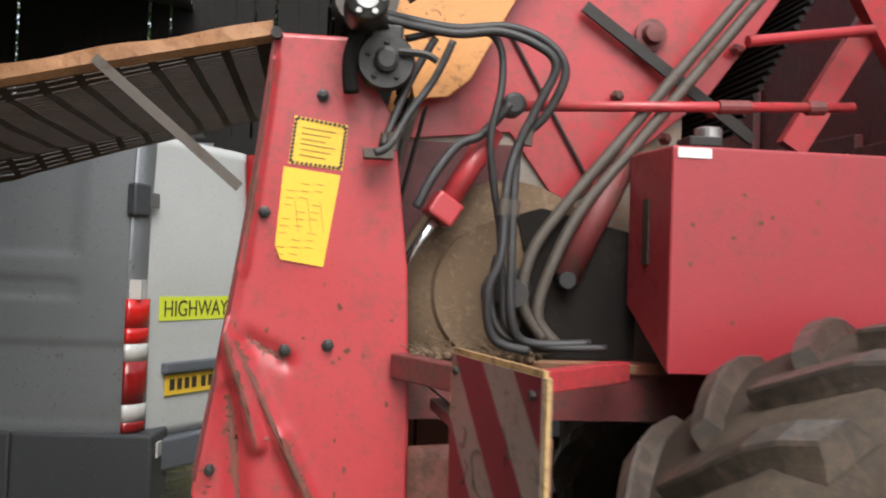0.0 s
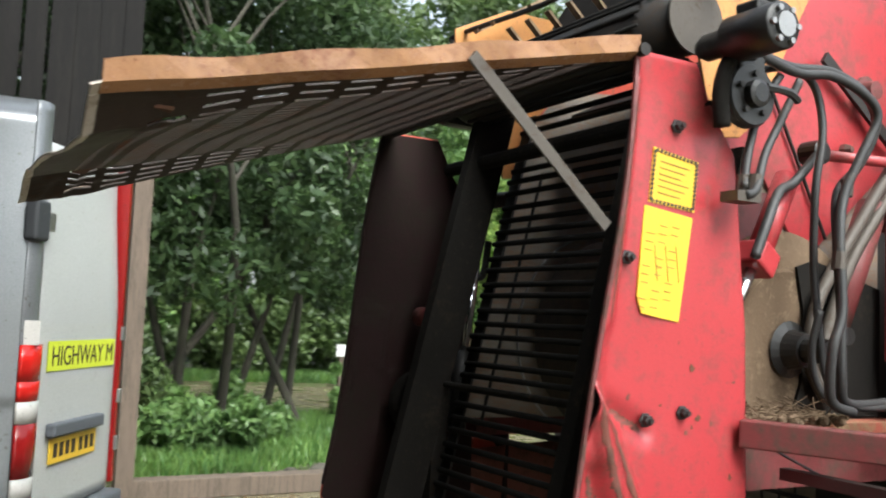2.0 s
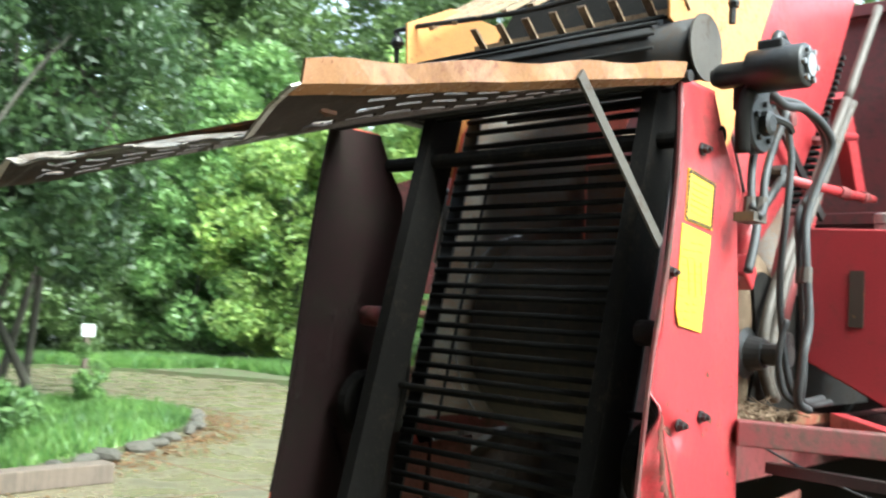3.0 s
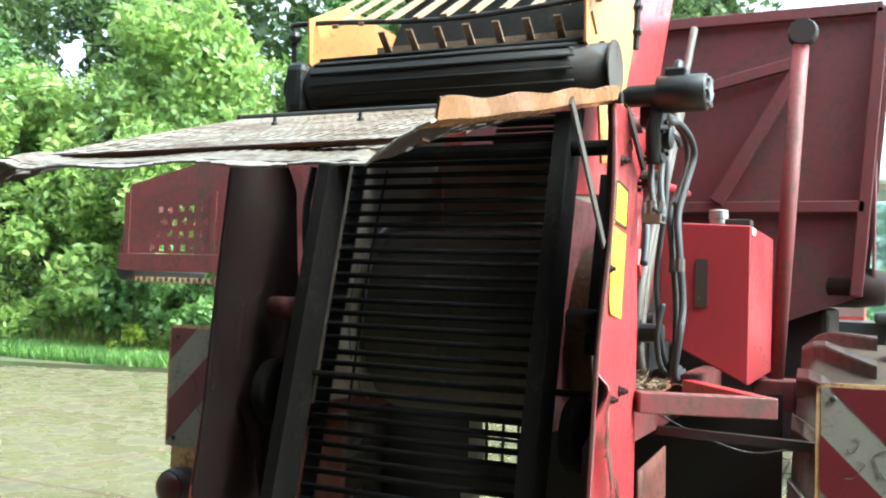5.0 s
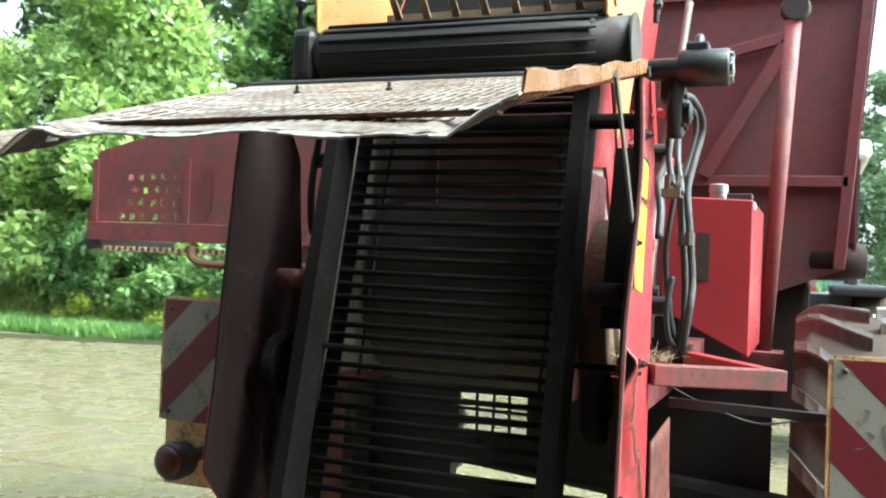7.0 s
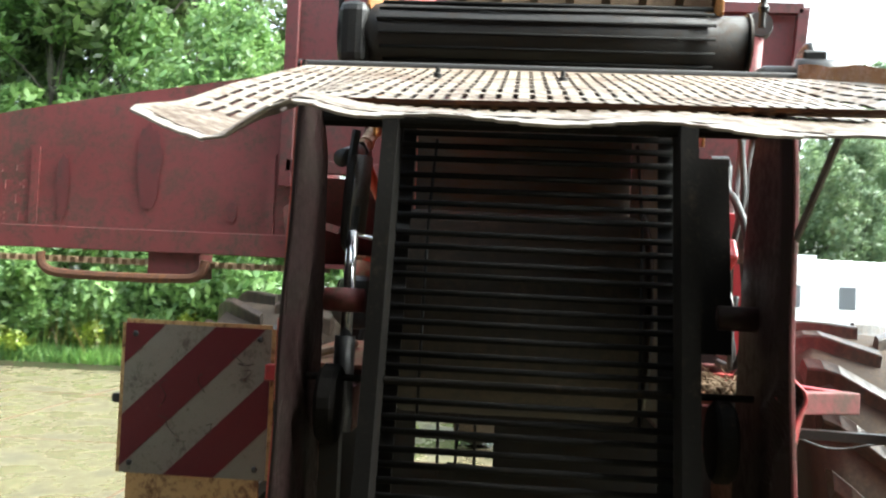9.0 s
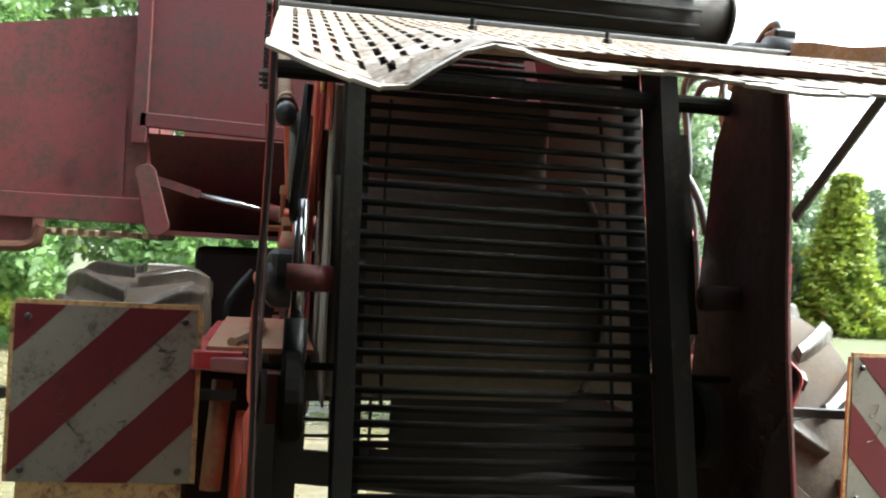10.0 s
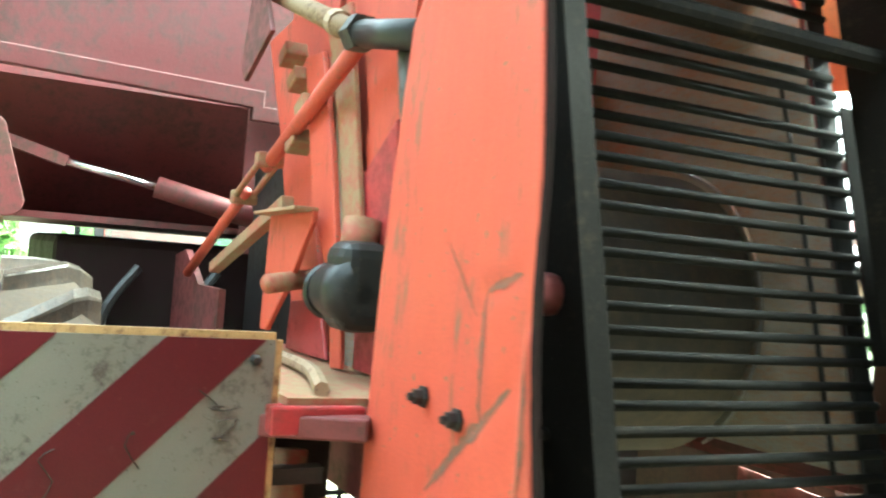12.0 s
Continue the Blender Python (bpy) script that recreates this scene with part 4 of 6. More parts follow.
# undercarriage
under = [
    # added plates block daylight all round the openings below the drum
    ("light_block_plate", plate([(-0.3, 0.3), (0.25, 0.3), (0.25, 1.32), (-0.3, 1.32)], "x", 1.38, 0.012)),
    ("light_block_plate", plate([(0.25, 0.805), (0.665, 0.805), (0.665, 1.32), (0.25, 1.32)], "x", 1.38, 0.012)),
    ("light_block_plate", plate([(0.665, 1.12), (0.97, 1.11), (0.97, 1.32), (0.665, 1.32)], "x", 1.38, 0.012)),
    ("light_block_plate", plate([(0.665, 0.805), (1.0, 0.812), (1.0, 0.93), (0.86, 0.925), (0.84, 0.95), (0.665, 0.94)], "x", 1.38, 0.012)),
    ("light_block_plate", plate([(0.25, 0.3), (1.0, 0.3), (1.0, 0.735), (0.25, 0.725)], "x", 1.38, 0.012)),
    ("light_block_plate", plate([(0.97, 0.93), (1.0, 0.93), (1.0, 0.3), (1.5, 0.3), (1.5, 1.32), (0.97, 1.32)], "x", 1.383, 0.012)),
    ("grille_bar", rod((1.37, 0.735, 0.9), (1.37, 0.74, 1.14), 0.007, seg=6)),
    ("grille_bar", rod((1.37, 0.81, 0.9), (1.37, 0.806, 1.14), 0.007, seg=6)),
    ("grille_bar", rod((1.37, 0.878, 0.9), (1.37, 0.884, 1.14), 0.007, seg=6)),
    ("grille_bar", rod((1.36, 0.64, 0.995), (1.36, 0.99, 0.99), 0.007, seg=6)),
    ("grille_bar", rod((1.36, 0.64, 1.045), (1.36, 0.99, 1.05), 0.008, seg=6)),
    # added dark box fills the unlit interior behind the drum
    ("interior_block", box((1.08, 0.24, 1.36), (1.95, 0.88, 1.9))),
    ("axle", rod((1.22, -0.4, 0.8), (1.85, 1.4, 0.8), 0.07)),
    ("chassis_beam", box((0.25, 0.03, 1.24), (3.0, 0.11, 1.36))),
    ("chassis_beam", box((0.25, 1.03, 1.24), (3.0, 1.11, 1.36))),
    ("lower_roller", rod((web_x(0.75) + 0.05, 0.13, 0.74), (web_x(0.75) + 0.05, 1.0, 0.74), 0.05)),
    ("share_frame", box((0.3, 0.05, 0.35), (1.1, 0.09, 0.66))),
    ("share_frame", box((0.3, 1.05, 0.35), (1.1, 1.09, 0.7))),
    ("cross_beam", box((0.9, 0.1, 1.22), (1.0, 1.05, 1.32))),
    ("cross_beam", box((0.62, 0.1, 0.5), (0.7, 1.05, 0.6))),
]
for nm, bm in under:
    part(nm, bm, RED_RUST if nm == "chassis_beam" else DARK_STEEL, hv)
part("soil_shelf", box((0.3, 0.02, 1.36), (0.95, 0.11, 1.385)), RED_DUST, hv)
crumbs = bmesh.new()
rc = random.Random(17)
for _ in range(160):
    bmesh.ops.create_icosphere(crumbs, subdivisions=1, radius=rc.uniform(0.004, 0.014), matrix=Matrix.Translation((rc.uniform(0.3, 0.62), rc.uniform(-0.02, 0.1), 1.388 + rc.uniform(0, 0.018))))
for _ in range(90):
    a, c = rc.uniform(0, 6.28), Vector((rc.uniform(0.3, 0.6), rc.uniform(-0.03, 0.1), 1.4 + rc.uniform(0, 0.02)))
    rod(c, c + Vector((math.cos(a), math.sin(a), rc.uniform(-0.3, 0.5))) * rc.uniform(0.03, 0.08), 0.0014, crumbs, 4)
tagged(part("soil_litter", crumbs, MUD, hv, "soil crumbs and straw on the ledge"), kind="stuff")

# brackets beside the web that carry the marker boards
for sgn, y0 in ((-1, 0.0), (1, 1.135)):
    f = lambda x, d, z: (x, y0 + sgn * d, z)
    br = part("bracket_arm", bar(f(0.27, 0.01, 1.375), f(0.47, 0.355, 1.365), 0.05, 0.06 if sgn < 0 else 0.035), RED_RUST, hv, "dark red angle bracket")
    soft_edges(br, 0.004)
    soft_edges(part("bracket_arm", bar(f(0.47, 0.34, 1.368), f(0.82, 0.05, 1.375), 0.045, 0.05), RED, hv), 0.004)
    part("board_bar", bar(f(0.36, 0.05, 1.29), f(0.395, 0.62, 1.275), 0.03, 0.025), BLACK, hv)
    thicken(part("lower_plate", sheet(lambda u, v: f(0.3 + 0.36 * u, 0.012 + 0.05 * math.sin(u * 3) * (1 - v), 0.72 + (0.46 + 0.02 * u) * v), 10, 10), RUST_RED, hv, "curved rusty lower plate", True), 0.006)

# marker boards
before_boards = set(scene.objects)
for x, lo, hi, top, sgn in ((0.37, -0.48, -0.903, 1.447, -1), (0.33, 1.282, 1.703, 1.498, 1)):
    bd = part("marker_board", box((x, lo, top - 0.423), (x + 0.016, hi, top)), BOARD_WHITE, hv, "red and white striped marker board, scratched")
    bot = top - 0.423
    a0, a1 = min(lo, hi), max(lo, hi)
    st = bmesh.new()
    w, d = a1 - a0, 0.1412

    def stripe(c0, c1):
        """The part of the board between two slanting lines, in board units."""
        poly = [(0, 0), (w, 0), (w, 0.423), (0, 0.423)]
        for c, keep in ((c0, 1), (c1, -1)):
            out = []
            for p, q in zip(poly, poly[1:] + poly[:1]):
                fp, fq = keep * (p[0] + p[1] - c), keep * (q[0] + q[1] - c)
                if fp >= 0:
                    out.append(p)
                if (fp >= 0) != (fq >= 0):
                    t = fp / (fp - fq)
                    out.append((p[0] + (q[0] - p[0]) * t, p[1] + (q[1] - p[1]) * t))
            poly = out
            if len(poly) < 3:
                return
        pts = [(a0 + (w - px if sgn < 0 else px), bot + pz) for px, pz in poly]
        plate(pts, "x", x - 0.0015, 0.0012, st)
    for k in range(-3, 4):
        if sgn < 0:
            stripe(0.443 + 0.29 * k, 0.588 + 0.29 * k)
        else:
            stripe(0.728 - 0.29 * k, 0.873 - 0.29 * k)
    part("red_stripe", st, BOARD_RED, bd, "dark red reflective stripes")
    rk = random.Random(40 + sgn)
    for k in range(7):
        c = Vector((x - 0.0022, rk.uniform(a0 + 0.06, a1 - 0.06), rk.uniform(bot + 0.08, top - 0.06)))
        line = [c]
        for _ in range(4):
            line.append(line[-1] + Vector((0, rk.uniform(-0.03, 0.03), rk.uniform(-0.035, 0.01))))
        part("crack", tube(line, 0.0011, seg=4, steps=2), INK, bd)
    fr = bmesh.new()
    for p, q in (((x + 0.006, a0, bot), (x + 0.006, a0, top)), ((x + 0.006, a1, bot), (x + 0.006, a1, top)), ((x + 0.006, a0, top), (x + 0.006, a1, top))):
        bar(p, q, 0.008, 0.022, fr)
    part("board_edge", fr, BOARD_BACK, bd, "worn cream edge")
    for yy in (a0 + 0.03, a1 - 0.03):
        for zz in (bot + 0.03, top - 0.03):
            part("board_bolt", lathe([(0.009, 0), (0.009, -0.005), (0.005, -0.008)], (x - 0.002, yy, zz), "x", 6), BLACK, bd)
    part("lamp_plate", box((x + 0.002, a0 + 0.02, bot - 0.22), (x + 0.014, a1 - 0.02, bot)), BOARD_BACK, hv, "cream lamp plate with rust")
    lc = (x - (0.13 if sgn > 0 else 0.05), (a0 + a1) / 2 + sgn * 0.03, bot - 0.1)
    part("lamp_stalk", rod((x + 0.004, lc[1], lc[2]), (lc[0] + 0.01, lc[1], lc[2]), 0.025), BLACK, hv)
    part("tail_lamp", lathe([(0.062, 0.02), (0.064, -0.03), (0.06, -0.05), (0.055, -0.055)], lc, "x", 28), BLACK, hv, "round black tail lamp", False)
    part("lamp_lens", lathe([(0.053, -0.053), (0.05, -0.066), (0.03, -0.074), (0.004, -0.076)], lc, "x", 28), LAMP_DULL, hv, "dull red lens", True)
    ty = (a0 + a1) / 2 - sgn * 0.1
    part("reflector_triangle", plate([(ty - 0.08, bot - 0.19), (ty + 0.08, bot - 0.19), (ty, bot - 0.05)], "x", x - 0.006, 0.008), BOARD_WHITE, hv, "white-edged red triangle reflector")
    part("reflector_face", plate([(ty - 0.058, bot - 0.177), (ty + 0.058, bot - 0.177), (ty, bot - 0.076)], "x", x - 0.009, 0.003), LAMP_RED, hv, "red reflector face")

# the board beside the oil tank stands turned on its bar
swing = Matrix.Translation((0.37, -0.69, 0)) @ Matrix.Rotation(radians(10.5), 4, "Z") @ Matrix.Translation((-0.37, 0.69, 0))
for ob in set(scene.objects) - before_boards:
    if max(v.co.y for v in ob.data.vertices) < -0.3:
        ob.data.transform(swing)

# hydraulic motor, manifold and hoses at the near end of the roller
mo = part("hydraulic_motor", lathe([(0.02, 0.02), (0.03, 0.0), (0.03, -0.07), (0.05, -0.075), (0.05, -0.2), (0.045, -0.205), (0.02, -0.205)], (0.155, 0.0, 2.21), "y", 24), BLACK, hv, "oily black hydraulic motor", True)
for k in range(6):
    a = k * math.pi / 3
    part("motor_bolt", rod((0.155 + 0.036 * math.cos(a), -0.2, 2.21 + 0.036 * math.sin(a)), (0.155 + 0.036 * math.cos(a), -0.214, 2.21 + 0.036 * math.sin(a)), 0.007, seg=6), ZINC, mo)
soft_edges(part("motor_port", box((0.14, -0.15, 2.25), (0.2, -0.09, 2.28)), BLACK, mo), 0.006)
pu = part("chain_pulley", lathe([(0.02, 0.0), (0.065, 0.0), (0.07, -0.008), (0.062, -0.018), (0.07, -0.028), (0.065, -0.036), (0.02, -0.036)], (0.21, -0.045, 2.1), "y", 28), BLACK, hv, "black grooved pulley")
for k in range(5):
    a = k * math.pi * 0.4 + 0.3
    part("pulley_bolt", rod((0.21 + 0.045 * math.cos(a), -0.08, 2.1 + 0.045 * math.sin(a)), (0.21 + 0.045 * math.cos(a), -0.09, 2.1 + 0.045 * math.sin(a)), 0.007, seg=6), DARK_STEEL, pu)
part("pulley_hub", lathe([(0.03, -0.03), (0.03, -0.055), (0.02, -0.06), (0.008, -0.06)], (0.21, -0.045, 2.1), "y", 14), BLACK, pu, "greasy hub")
part("pulley_cover", tube([(0.13, -0.07, 2.02), (0.125, -0.07, 2.1), (0.15, -0.075, 2.17), (0.21, -0.075, 2.19)], 0.018, seg=8), MATT_BLACK, pu, "grease-caked cover rim", True)
part("motor_ring", lathe([(0.012, -0.207), (0.026, -0.207), (0.026, -0.214), (0.012, -0.214)], (0.155, 0.0, 2.21), "y", 20), ZINC, mo, "bright zinc ring")
part("port_elbow", tube([(0.17, -0.12, 2.27), (0.19, -0.12, 2.3), (0.23, -0.115, 2.29), (0.27, -0.1, 2.24)], 0.013, seg=8), BLACK, mo, "", True)
soft_edges(part("manifold", box((0.17, -0.08, 2.13), (0.25, -0.02, 2.19)), BLACK, hv, "black valve block"), 0.008)
part("valve_lever", tube([(0.24, -0.09, 2.12), (0.3, -0.1, 2.115), (0.33, -0.1, 2.1)], 0.009, seg=6), BLACK, hv)
HOSES = [
    ([(0.2, 2.22), (0.37, 2.2), (0.51, 2.21), (0.61, 2.17), (0.65, 2.1), (0.61, 2.0), (0.55, 1.93), (0.535, 1.82), (0.53, 1.65), (0.535, 1.5), (0.58, 1.44), (0.74, 1.44)], 0.0115, -0.05),
    ([(0.2, 2.2), (0.37, 2.18), (0.48, 2.19), (0.57, 2.16), (0.62, 2.11), (0.58, 2.01), (0.54, 1.92), (0.512, 1.82), (0.5, 1.65), (0.47, 1.56), (0.49, 1.45), (0.58, 1.42)], 0.0115, -0.075),
    ([(0.26, 2.17), (0.41, 2.21), (0.49, 2.18), (0.5, 2.07), (0.475, 1.94), (0.49, 1.82), (0.51, 1.72), (0.52, 1.58), (0.53, 1.48), (0.6, 1.43)], 0.0095, -0.02),
    ([(0.33, 2.17), (0.28, 2.08), (0.24, 1.98), (0.21, 1.9)], 0.01, -0.05),
    ([(0.37, 2.16), (0.33, 2.07), (0.27, 1.98), (0.225, 1.9), (0.19, 1.88)], 0.01, -0.07),
    ([(0.53, 2.03), (0.46, 1.95), (0.4, 1.92), (0.34, 1.84), (0.3, 1.76)], 0.012, 0.0),
    ([(0.5, 1.65), (0.49, 1.55), (0.52, 1.46), (0.62, 1.43), (0.78, 1.43)], 0.009, -0.03),
]
for pts, r, y in HOSES:
    part("hydraulic_hose", tube([(a, y + 0.015 * math.sin(i * 1.3), b) for i, (a, b) in enumerate(pts)], r, seg=8), RUBBER, hv, smooth=True)
for px_, py_, pz_ in ((0.532, -0.05, 1.765), (0.505, -0.075, 1.765), (0.215, -0.05, 1.91), (0.23, -0.07, 1.91), (0.56, -0.05, 1.94)):
    part("hose_fitting", rod((px_, py_, pz_ - 0.02), (px_ + 0.004, py_, pz_ + 0.02), 0.015, seg=8), PIPE_GREY, hv)
part("pipe_block", box((0.165, -0.085, 1.868), (0.235, -0.035, 1.89)), PIPE_GREY, hv)
PIPES = [
    [(1.17, 2.37), (0.99, 2.15), (0.82, 1.94), (0.69, 1.78), (0.61, 1.66), (0.59, 1.53), (0.65, 1.44)],
    [(1.22, 2.37), (1.04, 2.15), (0.87, 1.94), (0.74, 1.78), (0.66, 1.62), (0.63, 1.5), (0.68, 1.43)],
    [(1.45, 2.75), (1.17, 2.37)],
]
for pts in PIPES:
    part("hydraulic_pipe", tube([(a, 0.07, b) for a, b in pts], 0.016, seg=8), PIPE_GREY, hv, "dusty grey pipe", True)
part("cable", tube([(0.3, -0.03, 1.36), (0.38, -0.12, 1.3), (0.44, -0.28, 1.24), (0.42, -0.4, 1.26), (0.4, -0.5, 1.275)], 0.003, seg=5), RUBBER, hv)

# lifting ram and red linkage on the near side
part("ram_body", rod((0.385, 0.05, 1.78), (0.5, 0.07, 1.97), 0.03), RED, hv, "red hydraulic ram", True)
soft_edges(part("ram_collar", bar((0.355, 0.045, 1.735), (0.39, 0.05, 1.79), 0.075, 0.075), RED, hv), 0.008)
part("ram_rod", rod((0.28, 0.04, 1.62), (0.37, 0.048, 1.76), 0.014), CHROME, hv, "chrome ram rod", True)
part("stay_rod", rod((0.538, 0.032, 2.03), (1.5, 0.09, 2.09), 0.014), RED, hv, "red stay rod", True)
part("stay_sleeve", rod((1.1, 0.066, 2.065), (1.19, 0.072, 2.07), 0.019), RED_RUST, hv)
part("stay_sleeve", rod((1.36, 0.083, 2.08), (1.41, 0.086, 2.083), 0.02), RED_RUST, hv)
part("stay_rod", rod((1.21, 0.13, 2.263), (1.62, 0.2, 2.34), 0.016), RED, hv)
part("pivot_pin", lathe([(0.03, 0.02), (0.03, -0.03), (0.02, -0.035)], (0.54, 0.03, 2.03), "y", 16), BLACK, hv)
part("brace_rod", rod((0.56, 0.19, 2.26), (0.798, 0.19, 1.853), 0.005), DARK_STEEL, hv, "thin dark brace rod")
part("flat_brace", bar((0.76, 0.17, 2.34), (1.25, 0.17, 2.0), 0.012, 0.032), DARK_STEEL, hv)
part("pivot_boss", lathe([(0.045, 0.0), (0.045, -0.01), (0.03, -0.012), (0.026, -0.04), (0.01, -0.042)], (0.955, 0.19, 2.277), "y", 20), RED_RUST, hv)
for x, z in ((1.2, 2.25), (1.13, 2.07), (1.0, 1.99), (0.86, 2.1)):
    part("plate_bolt", lathe([(0.018, 0.0), (0.018, -0.015), (0.009, -0.03)], (x, 0.185, z), "y", 6), RED_RUST, hv)

# main elevator: side plates, orange head plates, slatted hood
SIDE = [(0.3, 1.96), (0.57, 1.99), (0.71, 1.8), (0.78, 1.83), (1.13, 2.12), (1.25, 2.28), (1.4, 2.5), (1.75, 3.1), (1.2, 3.3), (0.62, 2.5), (0.36, 2.2)]
for y in (0.2, 0.988):
    soft_edges(part("elevator_side", plate(SIDE, "y", y, 0.008), RED if y < 0.5 else RED_ORANGE, hv, "large red side plate of the elevator"), 0.002)
HEAD = [(0.3, 2.05), (0.385, 2.06), (0.445, 2.11), (0.56, 2.33), (0.72, 2.62), (0.3, 2.62), (0.1, 2.5), (0.11, 2.36), (0.22, 2.33)]
HEAD_FAR = [(0.3, 2.05), (0.385, 2.06), (0.445, 2.11), (0.5, 2.3), (0.56, 2.46), (0.7, 2.6), (0.3, 2.6), (0.1, 2.5), (0.11, 2.36), (0.22, 2.33)]
for y in (0.115, 1.01):
    soft_edges(part("head_plate", plate(HEAD if y < 0.5 else HEAD_FAR, "y", y, 0.008), ORANGE, hv, "faded orange head plate"), 0.002)
part("hood_rail", tube([(0.13, 0.0, 2.5), (0.13, 0.3, 2.475), (0.135, 0.6, 2.47), (0.14, 1.06, 2.5), (0.14, 1.09, 2.47), (0.14, 1.09, 2.34)], 0.008, seg=7), DARK_STEEL, hv)
part("rail_clamp", lathe([(0.016, -0.016), (0.022, 0), (0.016, 0.016)], (0.14, 1.09, 2.46), "z", 10), BLACK, hv)
part("hood_rail", tube([(0.2, -0.0, 2.35), (0.2, -0.005, 2.6), (0.24, 0.0, 2.9)], 0.009, seg=7), DARK_STEEL, hv)
for k in range(4):
    part("rail_clamp", lathe([(0.012, -0.01), (0.015, 0), (0.012, 0.01)], (0.2, -0.003, 2.4 + 0.07 * k), "z", 8), BLACK, hv)
for k in range(11):
    yy = 0.09 + k * 0.094
    s = part("hood_slat", bar((0.13, yy, 2.478), (0.95, yy, 2.98), 0.02, 0.012), TAN, hv)
    if k < 8:
        part("hood_slat", bar((0.145, yy + 0.03, 2.452), (0.2, yy + 0.03, 2.405), 0.022, 0.008), TAN, hv)
part("hood_cross", bar((0.205, 0.12, 2.402), (0.205, 0.82, 2.402), 0.012, 0.035), TAN, hv, "dusty tan cross bar")
# added black block gives the darkness behind the hood slats
part("hood_shade_block", plate([(0.26, 2.38), (0.4, 2.38), (0.5, 2.62), (0.44, 2.66)], "y", 0.125, 0.7), MATT_BLACK, hv, "added black block for the shaded inside of the hood")
part("hood_cross", bar((0.24, 0.1, 2.375), (0.24, 1.05, 2.375), 0.012, 0.035), DARK_STEEL, hv)
part("elevator_bed", plate([(0.5, 2.25), (1.5, 2.75), (1.5, 2.77), (0.5, 2.27)], "y", 0.215, 0.71), WEB_MAT, hv, "dark elevator bed")
for k in range(24):
    t = k / 24
    part("bed_bar", rod((1.22 + 0.36 * t, 0.22, 2.03 + 0.62 * t), (1.22 + 0.36 * t, 0.9, 2.03 + 0.62 * t), 0.01, seg=6), WEB_MAT, hv)
part("elevator_beam", bar((1.43, 0.3, 2.0), (1.68, 0.3, 2.4), 0.04, 0.08), RED, hv)
part("elevator_beam", bar((1.62, 0.26, 2.5), (1.82, 0.26, 2.15), 0.05, 0.09), RED, hv)

# hydraulic oil tank
tk = part("oil_tank", plate([(-0.235, 1.387), (-0.235, 1.913), (0.06, 1.925), (0.06, 1.535)], "x", 0.862, 0.72), TANK_RED, hv, "large red oil tank with scuffed corners")
soft_edges(tk, 0.006, 3)
part("sight_gauge", box((0.857, -0.1, 1.64), (0.861, -0.06, 1.8)), INK, tk, "dark level gauge")
part("tank_label", box((0.875, -0.2385, 1.885), (0.955, -0.236, 1.908)), WHITE_PAINT, tk, "small white label")
part("filler_cap", lathe([(0.03, 0.0), (0.03, 0.03), (0.033, 0.032), (0.033, 0.058), (0.028, 0.062), (0.01, 0.063)], (1.0, -0.11, 1.915), "z", 20), ZINC, tk, "shiny filler cap")
soft_edges(part("tank_cover", box((0.905, -0.228, 1.914), (0.985, -0.145, 1.938)), DARK_STEEL, tk), 0.004)
for k in range(14):
    bx, bz = 0.9 + rb.random() * 0.6, 1.42 + rb.random() * 0.4
    part("paint_chip", plate([(bx + math.cos(a) * rb.uniform(0.003, 0.008), bz + math.sin(a) * rb.uniform(0.003, 0.008)) for a in (0, 1, 2.2, 3.1, 4.2, 5.3)], "y", -0.2362, 0.001), RUST, tk)

# post, hopper and discharge conveyor
part("hopper_post", rod((1.6, -0.25, 1.36), (1.6, -0.325, 2.72), 0.032), RED_RUST, hv, "upright red tube", True)
part("post_head", lathe([(0.05, -0.04), (0.06, 0.0), (0.05, 0.04)], (1.6, -0.33, 2.74), "x", 16), DARK_STEEL, hv)
soft_edges(part("post_foot", box((1.53, -0.33, 1.24), (1.68, -0.17, 1.36)), RED_RUST, hv), 0.006)
part("hopper_wall", plate([(-0.66, 2.95), (-0.555, 1.7), (-0.25, 1.58), (0.9, 1.62), (0.9, 2.95)], "x", 2.02, 0.01), HOPPER_RED, hv, "dark red hopper wall")
part("hopper_wall", plate([(0.9, 2.1), (1.69, 2.14), (1.72, 2.95), (0.9, 2.95)], "x", 2.02, 0.01), HOPPER_RED, hv)
part("hopper_wall", plate([(2.03, 1.7), (3.4, 1.7), (3.4, 2.95), (2.03, 2.95)], "y", -0.6, 0.01), HOPPER_RED, hv)
part("hopper_wall", plate([(2.03, 2.1), (3.4, 2.1), (3.4, 2.95), (2.03, 2.95)], "y", 1.71, 0.01), HOPPER_RED, hv)
part("hopper_floor", plate([(2.03, -0.55), (3.4, -0.55), (3.4, 1.6), (2.03, 1.6)], "z", 1.68, 0.02), HOPPER_RED, hv)
part("hopper_front", plate([(-0.66, 2.95), (-0.555, 1.7), (1.6, 1.7), (1.72, 2.95)], "x", 3.4, 0.01), HOPPER_RED, hv)
